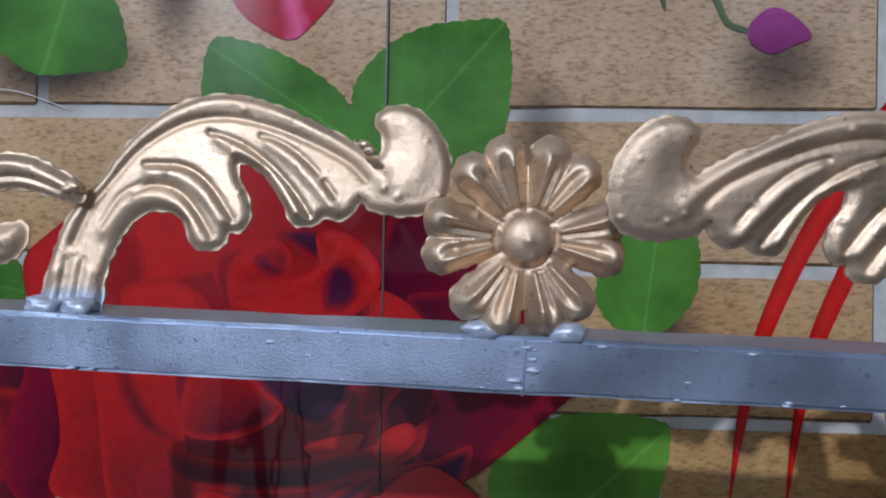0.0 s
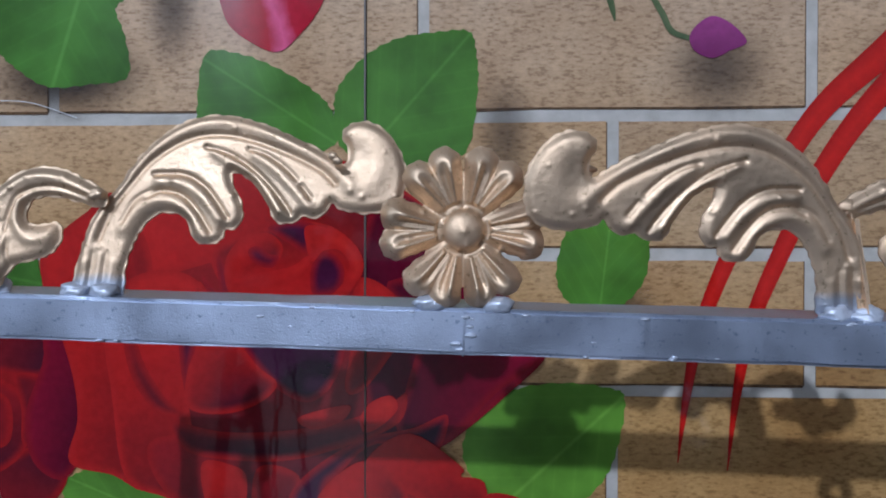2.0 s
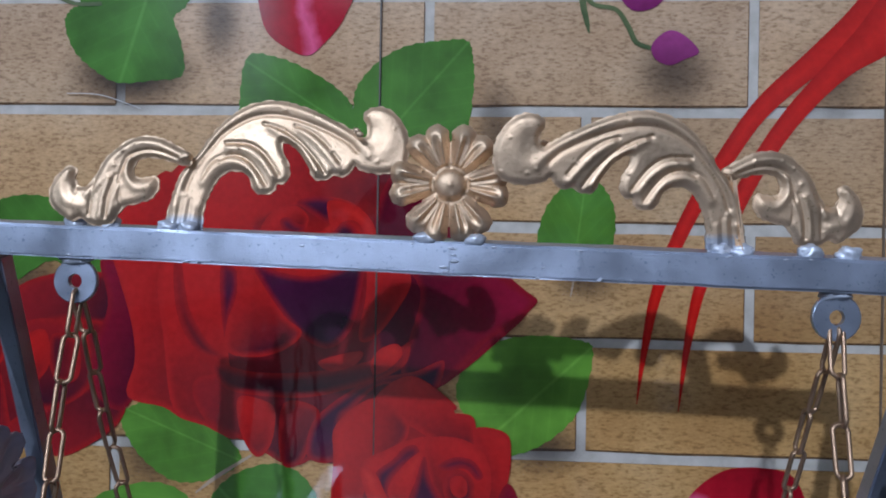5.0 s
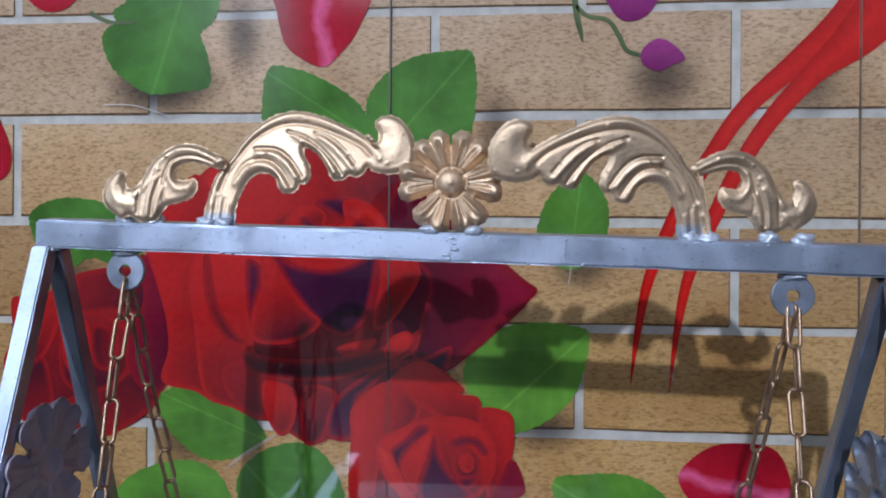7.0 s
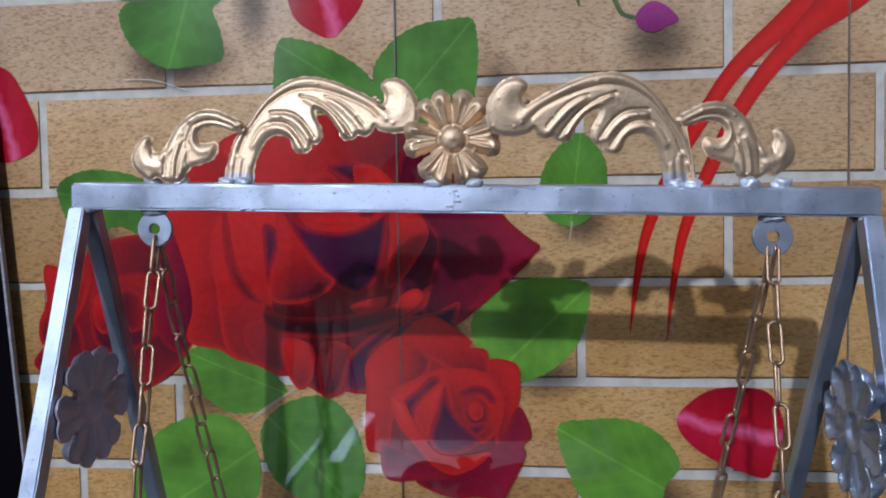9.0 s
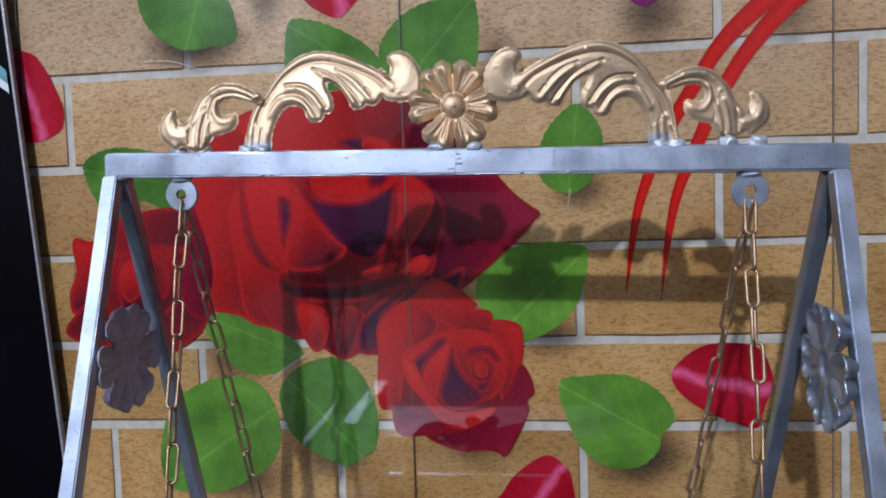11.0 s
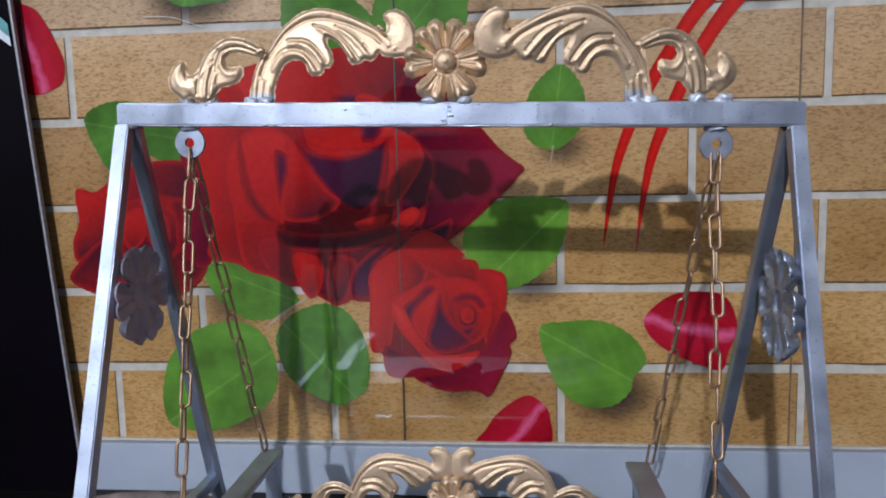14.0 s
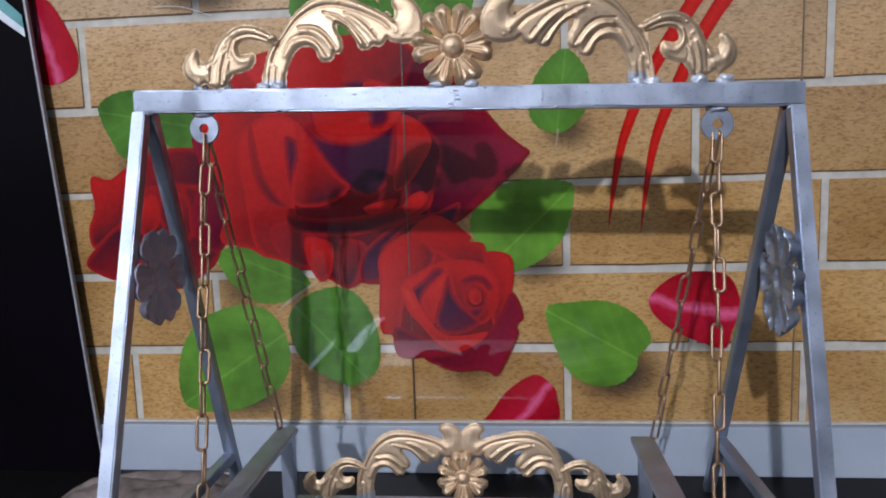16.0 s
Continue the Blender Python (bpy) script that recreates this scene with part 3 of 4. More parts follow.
ink('rose_petal', rose, [(-0.080, 0.324), (-0.044, 0.347), (-0.001, 0.320), (-0.002, 0.312), (0.018, 0.307), (0.018, 0.276), (-0.012, 0.278), (-0.045, 0.297), (-0.068, 0.298)], RED, 56, (0, 1))
ink('rose_petal', rose, [(-0.119, 0.296), (-0.080, 0.324), (-0.046, 0.298), (-0.060, 0.267), (-0.082, 0.254), (-0.091, 0.225), (-0.098, 0.195), (-0.122, 0.196), (-0.121, 0.261)], RED, 57, (-1, 0.3))
ink('rose_petal', rose, [(0.018, 0.296), (0.050, 0.293), (0.055, 0.269), (0.052, 0.244), (0.043, 0.219), (0.027, 0.199), (0.025, 0.260)], RED, 58, (1, 0.4))
ink('rose_petal', rose, [(0.027, 0.200), (0.052, 0.244), (0.067, 0.213), (0.058, 0.200), (0.060, 0.188), (0.045, 0.156), (0.031, 0.132), (0.020, 0.137), (0.004, 0.140), (-0.028, 0.139), (-0.066, 0.158), (-0.018, 0.168)], MAROON, 59, (1, -0.6))
ink('rose_petal', rose, [(-0.106, 0.187), (-0.098, 0.200), (-0.062, 0.184), (-0.027, 0.168), (-0.066, 0.158), (-0.099, 0.159)], MAROON, 60, (0, -1))
ink('rose_petal', rose, [(-0.092, 0.258), (-0.070, 0.272), (-0.044, 0.284), (-0.020, 0.284), (-0.026, 0.240), (-0.044, 0.208), (-0.058, 0.206), (-0.080, 0.226)], RED, 61, (-0.6, 0.8))
ink('rose_petal', rose, [(-0.062, 0.263), (-0.050, 0.276), (-0.038, 0.278), (-0.036, 0.267), (-0.053, 0.255), (-0.064, 0.240), (-0.066, 0.222), (-0.076, 0.230), (-0.078, 0.250)], PLUM, 62, (0.2, 1))
ink('rose_petal', rose, [(-0.027, 0.284), (0.007, 0.286), (0.031, 0.268), (0.036, 0.236), (0.024, 0.210), (0.007, 0.202), (-0.016, 0.226), (-0.027, 0.251)], RED, 63, (0.7, 0.7))
ink('rose_petal', rose, [(-0.031, 0.272), (-0.036, 0.250), (-0.046, 0.224), (-0.050, 0.208), (-0.057, 0.212), (-0.066, 0.232), (-0.057, 0.250), (-0.043, 0.266)], BRIGHT, 64, (0.5, 1))
ink('rose_petal', rose, [(-0.0305, 0.268), (-0.024, 0.246), (-0.013, 0.228), (0.003, 0.215), (0.010, 0.203), (-0.012, 0.190), (-0.038, 0.190), (-0.049, 0.208), (-0.042, 0.231)], PLUM, 65, (0.3, -1))
ink('rose_petal', rose, [(-0.094, 0.254), (-0.085, 0.222), (-0.067, 0.200), (-0.046, 0.176), (-0.022, 0.165), (0.006, 0.176), (0.020, 0.192), (-0.014, 0.187), (-0.039, 0.190), (-0.055, 0.207), (-0.067, 0.227), (-0.079, 0.250)], BRIGHT, 66, (0.5, 1))
ink('rose_petal', rose, [(-0.017, 0.259), (0.000, 0.268), (0.018, 0.265), (0.028, 0.251), (0.022, 0.246), (0.010, 0.257), (-0.008, 0.254)], PLUM, 67, (-0.4, -1))
ink('rose_petal', rose, [(-0.010, 0.250), (0.005, 0.256), (0.018, 0.246), (0.018, 0.226), (0.003, 0.219), (-0.010, 0.230)], DEEP, 68, (-0.6, 1))
ink('rose_petal', rose, [(-0.004, 0.246), (0.005, 0.250), (0.012, 0.244), (0.012, 0.232), (0.004, 0.228), (-0.003, 0.234)], RED, 69, (-1, 0.4))
ink('rose_petal', rose, [(-0.006, 0.222), (0.004, 0.225), (0.014, 0.226), (0.016, 0.219), (0.007, 0.210), (-0.001, 0.212)], PLUM, 70, (0, 1))
leaf([(-0.407, 0.697), (-0.401, 0.711), (-0.391, 0.717), (-0.394, 0.730), (-0.378, 0.742), (-0.368, 0.767), (-0.274, 0.765), (-0.271, 0.740), (-0.280, 0.715), (-0.293, 0.702), (-0.285, 0.678), (-0.283, 0.645), (-0.315, 0.639), (-0.351, 0.637), (-0.377, 0.651), (-0.397, 0.670)], (-0.310, 0.759), (-0.348, 0.637), 0.36, 1)
leaf([(-0.216, 0.663), (-0.188, 0.663), (-0.156, 0.651), (-0.125, 0.632), (-0.109, 0.614), (-0.105, 0.589), (-0.137, 0.577), (-0.187, 0.584), (-0.219, 0.602), (-0.223, 0.621)], (-0.103, 0.586), (-0.216, 0.658), 0.42, 2)
leaf([(0.005, 0.679), (-0.020, 0.679), (-0.054, 0.674), (-0.082, 0.659), (-0.103, 0.635), (-0.107, 0.614), (-0.100, 0.583), (-0.062, 0.565), (-0.020, 0.571), (0.004, 0.583), (0.012, 0.631), (0.011, 0.661)], (-0.087, 0.571), (0.005, 0.676), 0.45, 3)
leaf([(0.123, 0.549), (0.141, 0.535), (0.152, 0.511), (0.149, 0.476), (0.130, 0.453), (0.112, 0.446), (0.087, 0.456), (0.077, 0.479), (0.085, 0.514), (0.103, 0.537)], (0.112, 0.446), (0.124, 0.547), 0.5, 4)
leaf([(0.000, 0.331), (0.010, 0.360), (0.036, 0.381), (0.079, 0.389), (0.122, 0.385), (0.133, 0.375), (0.127, 0.336), (0.114, 0.307), (0.085, 0.282), (0.052, 0.270), (0.034, 0.279), (0.013, 0.302)], (0.132, 0.379), (0.025, 0.279), 0.85, 5)
leaf([(0.096, 0.220), (0.128, 0.229), (0.171, 0.230), (0.203, 0.217), (0.224, 0.195), (0.229, 0.176), (0.214, 0.157), (0.210, 0.139), (0.189, 0.120), (0.156, 0.118), (0.127, 0.135), (0.109, 0.166)], (0.217, 0.150), (0.099, 0.217), 0.75, 6)
leaf([(-0.407, 0.145), (-0.394, 0.184), (-0.363, 0.216), (-0.310, 0.231), (-0.272, 0.219), (-0.252, 0.183), (-0.251, 0.144), (-0.271, 0.112), (-0.320, 0.086), (-0.361, 0.081), (-0.398, 0.088), (-0.408, 0.112)], (-0.254, 0.191), (-0.401, 0.094), 0.66, 7)
leaf([(-0.341, 0.297), (-0.329, 0.308), (-0.305, 0.314), (-0.267, 0.303), (-0.237, 0.284), (-0.216, 0.261), (-0.227, 0.245), (-0.255, 0.234), (-0.287, 0.234), (-0.317, 0.254), (-0.335, 0.278)], (-0.219, 0.257), (-0.337, 0.305), 0.65, 8)
leaf([(-0.247, 0.215), (-0.224, 0.241), (-0.184, 0.254), (-0.154, 0.244), (-0.133, 0.213), (-0.125, 0.175), (-0.130, 0.140), (-0.152, 0.124), (-0.168, 0.118), (-0.202, 0.132), (-0.233, 0.156), (-0.246, 0.187)], (-0.236, 0.226), (-0.144, 0.128), 0.40, 9)
leaf([(-0.490, 0.503), (-0.469, 0.517), (-0.437, 0.521), (-0.391, 0.512), (-0.362, 0.489), (-0.361, 0.443), (-0.389, 0.444), (-0.419, 0.454), (-0.459, 0.433), (-0.478, 0.460), (-0.488, 0.483)], (-0.359, 0.470), (-0.487, 0.494), 0.4, 10)

ink('printed_petal', WALL, [(0.016, 0.064), (0.026, 0.087), (0.045, 0.112), (0.079, 0.133), (0.101, 0.120), (0.109, 0.103), (0.104, 0.064)], PINK, 12, (-.7, .6))
ink('printed_petal', WALL, [(0.226, 0.230), (0.238, 0.248), (0.263, 0.264), (0.297, 0.267), (0.326, 0.259), (0.340, 0.223), (0.330, 0.190), (0.322, 0.167), (0.292, 0.175), (0.260, 0.189), (0.235, 0.209)], PINK, 12, (-.2, -1))
ink('printed_petal', WALL, [(-0.604, 0.695), (-0.575, 0.654), (-0.544, 0.638), (-0.517, 0.587), (-0.513, 0.560), (-0.524, 0.542), (-0.562, 0.533), (-0.584, 0.564), (-0.606, 0.613)], PINK, 12, (1, .3))
ink('printed_petal', WALL, [(-0.209, 0.763), (-0.207, 0.726), (-0.197, 0.689), (-0.175, 0.671), (-0.155, 0.664), (-0.139, 0.675), (-0.116, 0.706), (-0.104, 0.761)], PINK, 12, (1, .1))
ink('printed_petal', WALL, [(-0.501, 0.764), (-0.487, 0.738), (-0.466, 0.730), (-0.444, 0.737), (-0.431, 0.762)], PINK, 12, (0, -1))
ink('printed_bud', WALL, [(0.184, 0.671), (0.189, 0.681), (0.202, 0.689), (0.217, 0.683), (0.230, 0.668), (0.217, 0.661), (0.203, 0.655), (0.189, 0.660)], VIOLET, 13, (0, 1))
ink('printed_flower', WALL, [(0.146, 0.746), (0.153, 0.722), (0.167, 0.708), (0.188, 0.712), (0.202, 0.730), (0.205, 0.747)], VIOLET, 13, (0, 1))
stripe('printed_stem', [(0.117, 0.725), (0.129, 0.714), (0.150, 0.709), (0.162, 0.692), (0.170, 0.677), (0.186, 0.671)], [.0022, .0022, .0022, .0026, .0024, .002], STEM, 12)
stripe('printed_stem', [(0.115, 0.735), (0.118, 0.713), (0.122, 0.696), (0.124, 0.686)], [.003, .0032, .0024, .0006], STEM, 12)
stripe('printed_stem', [(-0.368, 0.717), (-0.394, 0.717), (-0.411, 0.723), (-0.421, 0.729)], [.002, .002, .0022, .0026], STEM, 12)
stripe('printed_ribbon', [(0.447, 0.759), (0.393, 0.702), (0.343, 0.662), (0.292, 0.616), (0.259, 0.569), (0.224, 0.510), (0.195, 0.439), (0.183, 0.380), (0.176, 0.325)], [.034, .022, .0125, .0095, .0085, .0075, .0058, .0035, .0004], RIBBON, 12)
stripe('printed_ribbon', [(0.458, 0.753), (0.404, 0.690), (0.362, 0.653), (0.320, 0.607), (0.287, 0.557), (0.259, 0.499), (0.235, 0.440), (0.223, 0.380), (0.216, 0.319)], [.034, .022, .012, .0095, .0085, .0075, .006, .0035, .0004], RIBBON, 13)
stripe('printed_stem', [(-0.205, 0.262), (-0.239, 0.240), (-0.262, 0.222)], [.0012, .0020, .0008], TWIG, 12)
stripe('printed_stem', [(0.114, 0.451), (0.1125, 0.440), (0.1105, 0.428)], [.0012, .0009, .0005], TWIG, 12)
tone((-0.335, 0.647), 0.085, 0.045, 0.95)
tone((0.207, 0.647), 0.055, 0.05, 0.567)
tone((0.125, 0.450), 0.045, 0.035, 0.6075)
tone((0.085, 0.278), 0.06, 0.035, 0.6075)
tone((0.186, 0.135), 0.075, 0.05, 0.92)
tone((-0.311, 0.104), 0.09, 0.05, 0.7425)
tone((-0.183, 0.136), 0.06, 0.05, 0.675)
tone((-0.438, 0.425), 0.05, 0.05, 0.54)
tone((0.035, 0.594), 0.03, 0.06, 0.4725)
tone((0.298, 0.179), 0.05, 0.03, 0.4725)
tone((0.354, 0.639), 0.05, 0.05, 0.4725)
tone((-0.245, 0.702), 0.03, 0.06, 0.54)
tone((0.001, 0.151), 0.06, 0.05, 0.405)
tone((-0.308, 0.262), 0.06, 0.06, 0.54)

for joint_x in (-0.567, -0.081, 0.405):
    tight = joint_x > 0
    half = 0.0004 if tight else 0.0007
    part("panel_joint", box(joint_x - half, joint_x + half, PRINT_Y - 0.0046, PRINT_Y - 0.0001, 0.0715, 1.6), JOINT_TIGHT if tight else JOINT, WALL)


# ---- the pressed metal ornaments ----
def near(gx, gz, points):
    """Distance from every place of a grid to a smooth run of points."""
    d = np.full(gx.shape, 9.0)
    for x, z in curve_through(points, False, 16):
        np.minimum(d, np.hypot(gx - x, gz - z), out=d)
    return d


def pressed(name, outline, ridges, creases, mat, cell=0.0005, edge=0.0036, dome=0.0020, sheet=0.0010, rough=0.00010):
    """A stamped sheet: an outline in x and z with a domed face, ridges and creases (points, width, height) pressed into it."""
    rim = curve_through(outline, True, 5)
    lo, hi = rim.min(0) - 3 * cell, rim.max(0) + 3 * cell
    gx, gz = np.meshgrid(np.arange(lo[0], hi[0], cell), np.arange(lo[1], hi[1], cell), indexing="ij")
    far = np.full(gx.shape, 9.0)
    inside = np.zeros(gx.shape, bool)
    for a, b in zip(rim, np.roll(rim, -1, 0)):
        d = b - a
        t = np.clip(((gx - a[0]) * d[0] + (gz - a[1]) * d[1]) / max(d @ d, 1e-12), 0, 1)
        np.minimum(far, np.hypot(gx - a[0] - t * d[0], gz - a[1] - t * d[1]), out=far)
        if a[1] != b[1]:
            inside ^= ((gz >= a[1]) != (gz >= b[1])) & (gx < a[0] + (gz - a[1]) / (b[1] - a[1]) * d[0])
    sd = np.where(inside, -far, far)
    lift = np.clip((-sd - 0.0008) / edge, 0, 1)
    rise = dome * lift * (2 - lift)
    flange = np.clip(-sd / 0.0028, 0, 1)
    for points, wide, tall in ridges:
        rise += 0.60 * tall * np.exp(-(near(gx, gz, points) / wide) ** 2) * flange
    for points, wide, deep in creases:
        rise -= 0.72 * deep * np.exp(-(near(gx, gz, points) / (0.8 * wide)) ** 2) * np.clip(-sd / 0.002, 0, 1)
    for k in range(2):
        soft = np.pad(rise, 1, mode="edge")
        rise = (soft[1:-1, 1:-1] * 2 + soft[:-2, 1:-1] + soft[2:, 1:-1] + soft[1:-1, :-2] + soft[1:-1, 2:]) / 6
    return relief(name, gx, gz, sd, rise, cell, mat, sheet, rough)


def relief(name, gx, gz, sd, rise, cell, mat, sheet, rough):
    sd = sd + 0.0005 * np.sin(gx * 610 + 2 * np.sin(gz * 270)) * np.sin(gz * 540 + 1.7 * np.sin(gx * 330))
    keep = (sd[:-1, :-1] < 0) | (sd[1:, :-1] < 0) | (sd[:-1, 1:] < 0) | (sd[1:, 1:] < 0)
    dx, dz = np.gradient(sd, cell)
    size = np.maximum(np.hypot(dx, dz), 0.3)
    out = np.clip(sd, 0, 3 * cell) / size
    px, pz = gx - out * dx / size, gz - out * dz / size
    used = np.zeros(gx.shape, bool)
    for a, b in ((0, 0), (1, 0), (0, 1), (1, 1)):
        used[a:used.shape[0] - 1 + a, b:used.shape[1] - 1 + b] |= keep
    number = np.full(gx.shape, -1)
    number[used] = np.arange(used.sum())
    n = int(used.sum())
    rng = random.Random(len(name) + n)
    for k in range(n // 700):
        i, j = rng.randrange(gx.shape[0]), rng.randrange(gx.shape[1])
        if sd[i, j] < 0:
            r = rng.uniform(0.0006, 0.0015)
            w = max(1, int(3 * r / cell))
            box = (slice(max(i - w, 0), i + w + 1), slice(max(j - w, 0), j + w + 1))
            d2 = (gx[box] - gx[i, j]) ** 2 + (gz[box] - gz[i, j]) ** 2
            rise[box] += 0.55 * r * np.exp(-d2 / r ** 2)
    front = [(x, -h - rough * noise.noise(Vector((x, z, 0.3)) * 420), z) for x, z, h in zip(px[used], pz[used], rise[used])]
    back = [(x, sheet - 0.6 * h, z) for x, z, h in zip(px[used], pz[used], rise[used])]
    faces, rim = [], {}
    for i, j in zip(*np.nonzero(keep)):
        q = [int(number[i, j]), int(number[i + 1, j]), int(number[i + 1, j + 1]), int(number[i, j + 1])]
        faces.append(tuple(q))
        faces.append(tuple(k + n for k in reversed(q)))
        for a, b in zip(q, q[1:] + q[:1]):
            if (b, a) in rim:
                del rim[(b, a)]
            else:
                rim[(a, b)] = True
    faces += [(b, a, a + n, b + n) for a, b in rim]
    return mesh_of(name, front + back, faces, mat, True)


MM = 0.001


def mm(*rows):
    return [tuple(v * MM for v in r) for r in rows]


# great scroll with its hanging leaves; the foot stands at 0, 0
SCROLL_BACK = mm((-9.5, -2), (-8, 8), (-6, 18), (-2, 31), (4, 40), (11, 48), (17, 57.3), (25, 66.3), (35, 73.6), (45, 78), (55, 79.3), (66, 78), (77, 74.6), (88, 70), (99, 64.5), (107, 60), (111.5, 57.5))
SCROLL_HEAD = mm((113.6, 60.5), (113, 65), (110.3, 68.5), (111, 72.6), (115, 75.6), (120.5, 76.4), (127, 74.4), (133, 69.5), (137.4, 62.5), (139.6, 54), (139, 45.5), (136.6, 40.2), (131.5, 36.9), (124, 35.3), (116, 35.4), (109, 37.4), (106.2, 39.6))
SCROLL_LEAF = mm((103.5, 35.6), (98, 33), (93.5, 34.4), (90.5, 31.8), (85.5, 30.6), (81, 32), (78, 38), (74, 44.5), (70, 49.4), (65.5, 52.2), (61, 53.2))
SCROLL_TUFT = mm((62.4, 47), (66.2, 39.5), (66.4, 32.5), (63, 28.6), (59, 28.3), (57, 24), (52, 21.6), (47, 22), (43.6, 25.5), (42, 31.2), (38, 34.6), (33, 35.6), (27.5, 34.4), (22.5, 30), (18, 21.5), (14.5, 11), (12, -2))
SCROLL = dict(
    outline=SCROLL_BACK + SCROLL_HEAD + SCROLL_LEAF + SCROLL_TUFT,
    ridges=[(mm((-4, 14), (1, 30), (8, 42), (20, 57.5), (36, 70), (54, 75.6), (72, 72.8), (90, 66), (104, 58), (114, 48)), 3.0 * MM, 1.7 * MM),
            (mm((54, 62), (65, 55), (74, 46), (83, 36)), 2.3 * MM, 2.0 * MM), (mm((72, 60.5), (81, 54.5), (89, 46.5), (96, 38)), 2.3 * MM, 2.0 * MM),
            (mm((29, 49), (40, 48), (49, 42), (56, 33)), 2.3 * MM, 2.2 * MM), (mm((14, 28), (21, 37.5), (30, 41), (39, 38.5), (46, 31), (50, 25)), 2.4 * MM, 2.2 * MM),
            (mm((117, 70), (124, 67), (127.5, 58), (124, 49), (118, 46)), 6.5 * MM, 2.4 * MM), (mm((-4, 1), (-1.5, 14)), 1.3 * MM, 1.2 * MM), (mm((2, 1), (4.5, 17)), 1.3 * MM, 1.2 * MM), (mm((8, 1), (9.5, 14)), 1.3 * MM, 1.0 * MM)],
    creases=[(mm((3, 24), (8, 36), (16, 47), (26, 58.5), (41, 67.6), (56, 70), (71, 67.4), (87, 61.5), (101, 54.5), (108, 48)), 1.7 * MM, 2.0 * MM),
             (mm((50, 64.5), (62, 60.6), (73, 53), (82, 43.5), (88, 35)), 1.3 * MM, 1.9 * MM), (mm((69, 63.5), (78, 60.5), (88, 53), (97, 42)), 1.2 * MM, 1.5 * MM),
             (mm((27, 52.5), (41, 52), (51, 45.6), (60, 33)), 1.3 * MM, 1.9 * MM), (mm((24, 42), (30, 45), (39, 43.4), (46, 37), (52.5, 27)), 1.2 * MM, 1.7 * MM),
             (mm((13, 31), (19, 41), (26, 45.5)), 1.2 * MM, 1.2 * MM), (mm((-1, 2), (1, 18)), 0.9 * MM, 0.9 * MM), (mm((5, 2), (7, 18)), 0.9 * MM, 0.9 * MM)])
# small side scroll; it springs from the stem at 0, 0
SIDE_TOP = mm((7, 5), (1, 9), (-6, 12.6), (-14, 15.4), (-24, 15.8), (-32, 12.8), (-39, 7.8), (-44, 3.4), (-47, -1.6), (-50, -7.4), (-53, -12.4), (-57, -15.2), (-60.6, -14.8), (-62.4, -10.4), (-62, -5.6), (-65, -3), (-69.4, -4.2), (-74, -8.6), (-77.4, -15))
SIDE_FOOT = mm((-78.2, -21.2), (-76, -28), (-70, -33.4), (-64, -37), (-59, -34.6), (-54, -37.6), (-48, -39.6), (-42, -38.8), (-37.4, -35.6), (-35, -31), (-31.5, -27.4), (-24, -25.4), (-17, -23), (-12.8, -18), (-11.8, -12.4), (-14.4, -8.4))
SIDE_CURL = mm((-20, -9.4), (-25.6, -9), (-27.4, -4.8), (-25.6, 0), (-20.6, 2.2), (-13, 2.2), (-5, 0.2), (1, -1.8), (7, -1.8))
SIDE = dict(
    outline=SIDE_TOP + SIDE_FOOT + SIDE_CURL,
    ridges=[(mm((5, 3), (-6, 8), (-19, 11.6), (-31, 8.2), (-40, 0), (-46, -12), (-54, -21)), 2.2 * MM, 1.5 * MM), (mm((-29, 0), (-30, -9), (-25, -16), (-17, -15)), 2.6 * MM, 2.2 * MM),
            (mm((-41, -10), (-44.5, -22), (-46, -34)), 1.7 * MM, 1.8 * MM), (mm((-34, -14), (-38.5, -23), (-40, -33)), 1.6 * MM, 1.6 * MM), (mm((-65, -6), (-69.5, -14), (-67, -24), (-58, -27)), 3.4 * MM, 2.2 * MM)],
    creases=[(mm((-1, 2.6), (-12, 6.4), (-22, 6.6), (-30.5, 2.6), (-34.5, -6), (-36, -12)), 1.3 * MM, 1.9 * MM), (mm((-37.5, -8), (-42, -22), (-43, -34)), 1.0 * MM, 1.5 * MM),
             (mm((-50, -12), (-52, -22), (-53, -33)), 1.3 * MM, 1.7 * MM), (mm((-33, -10), (-35, -20), (-34, -27)), 1.0 * MM, 1.3 * MM), (mm((-62, -13), (-62, -19)), 1.5 * MM, 1.4 * MM)])


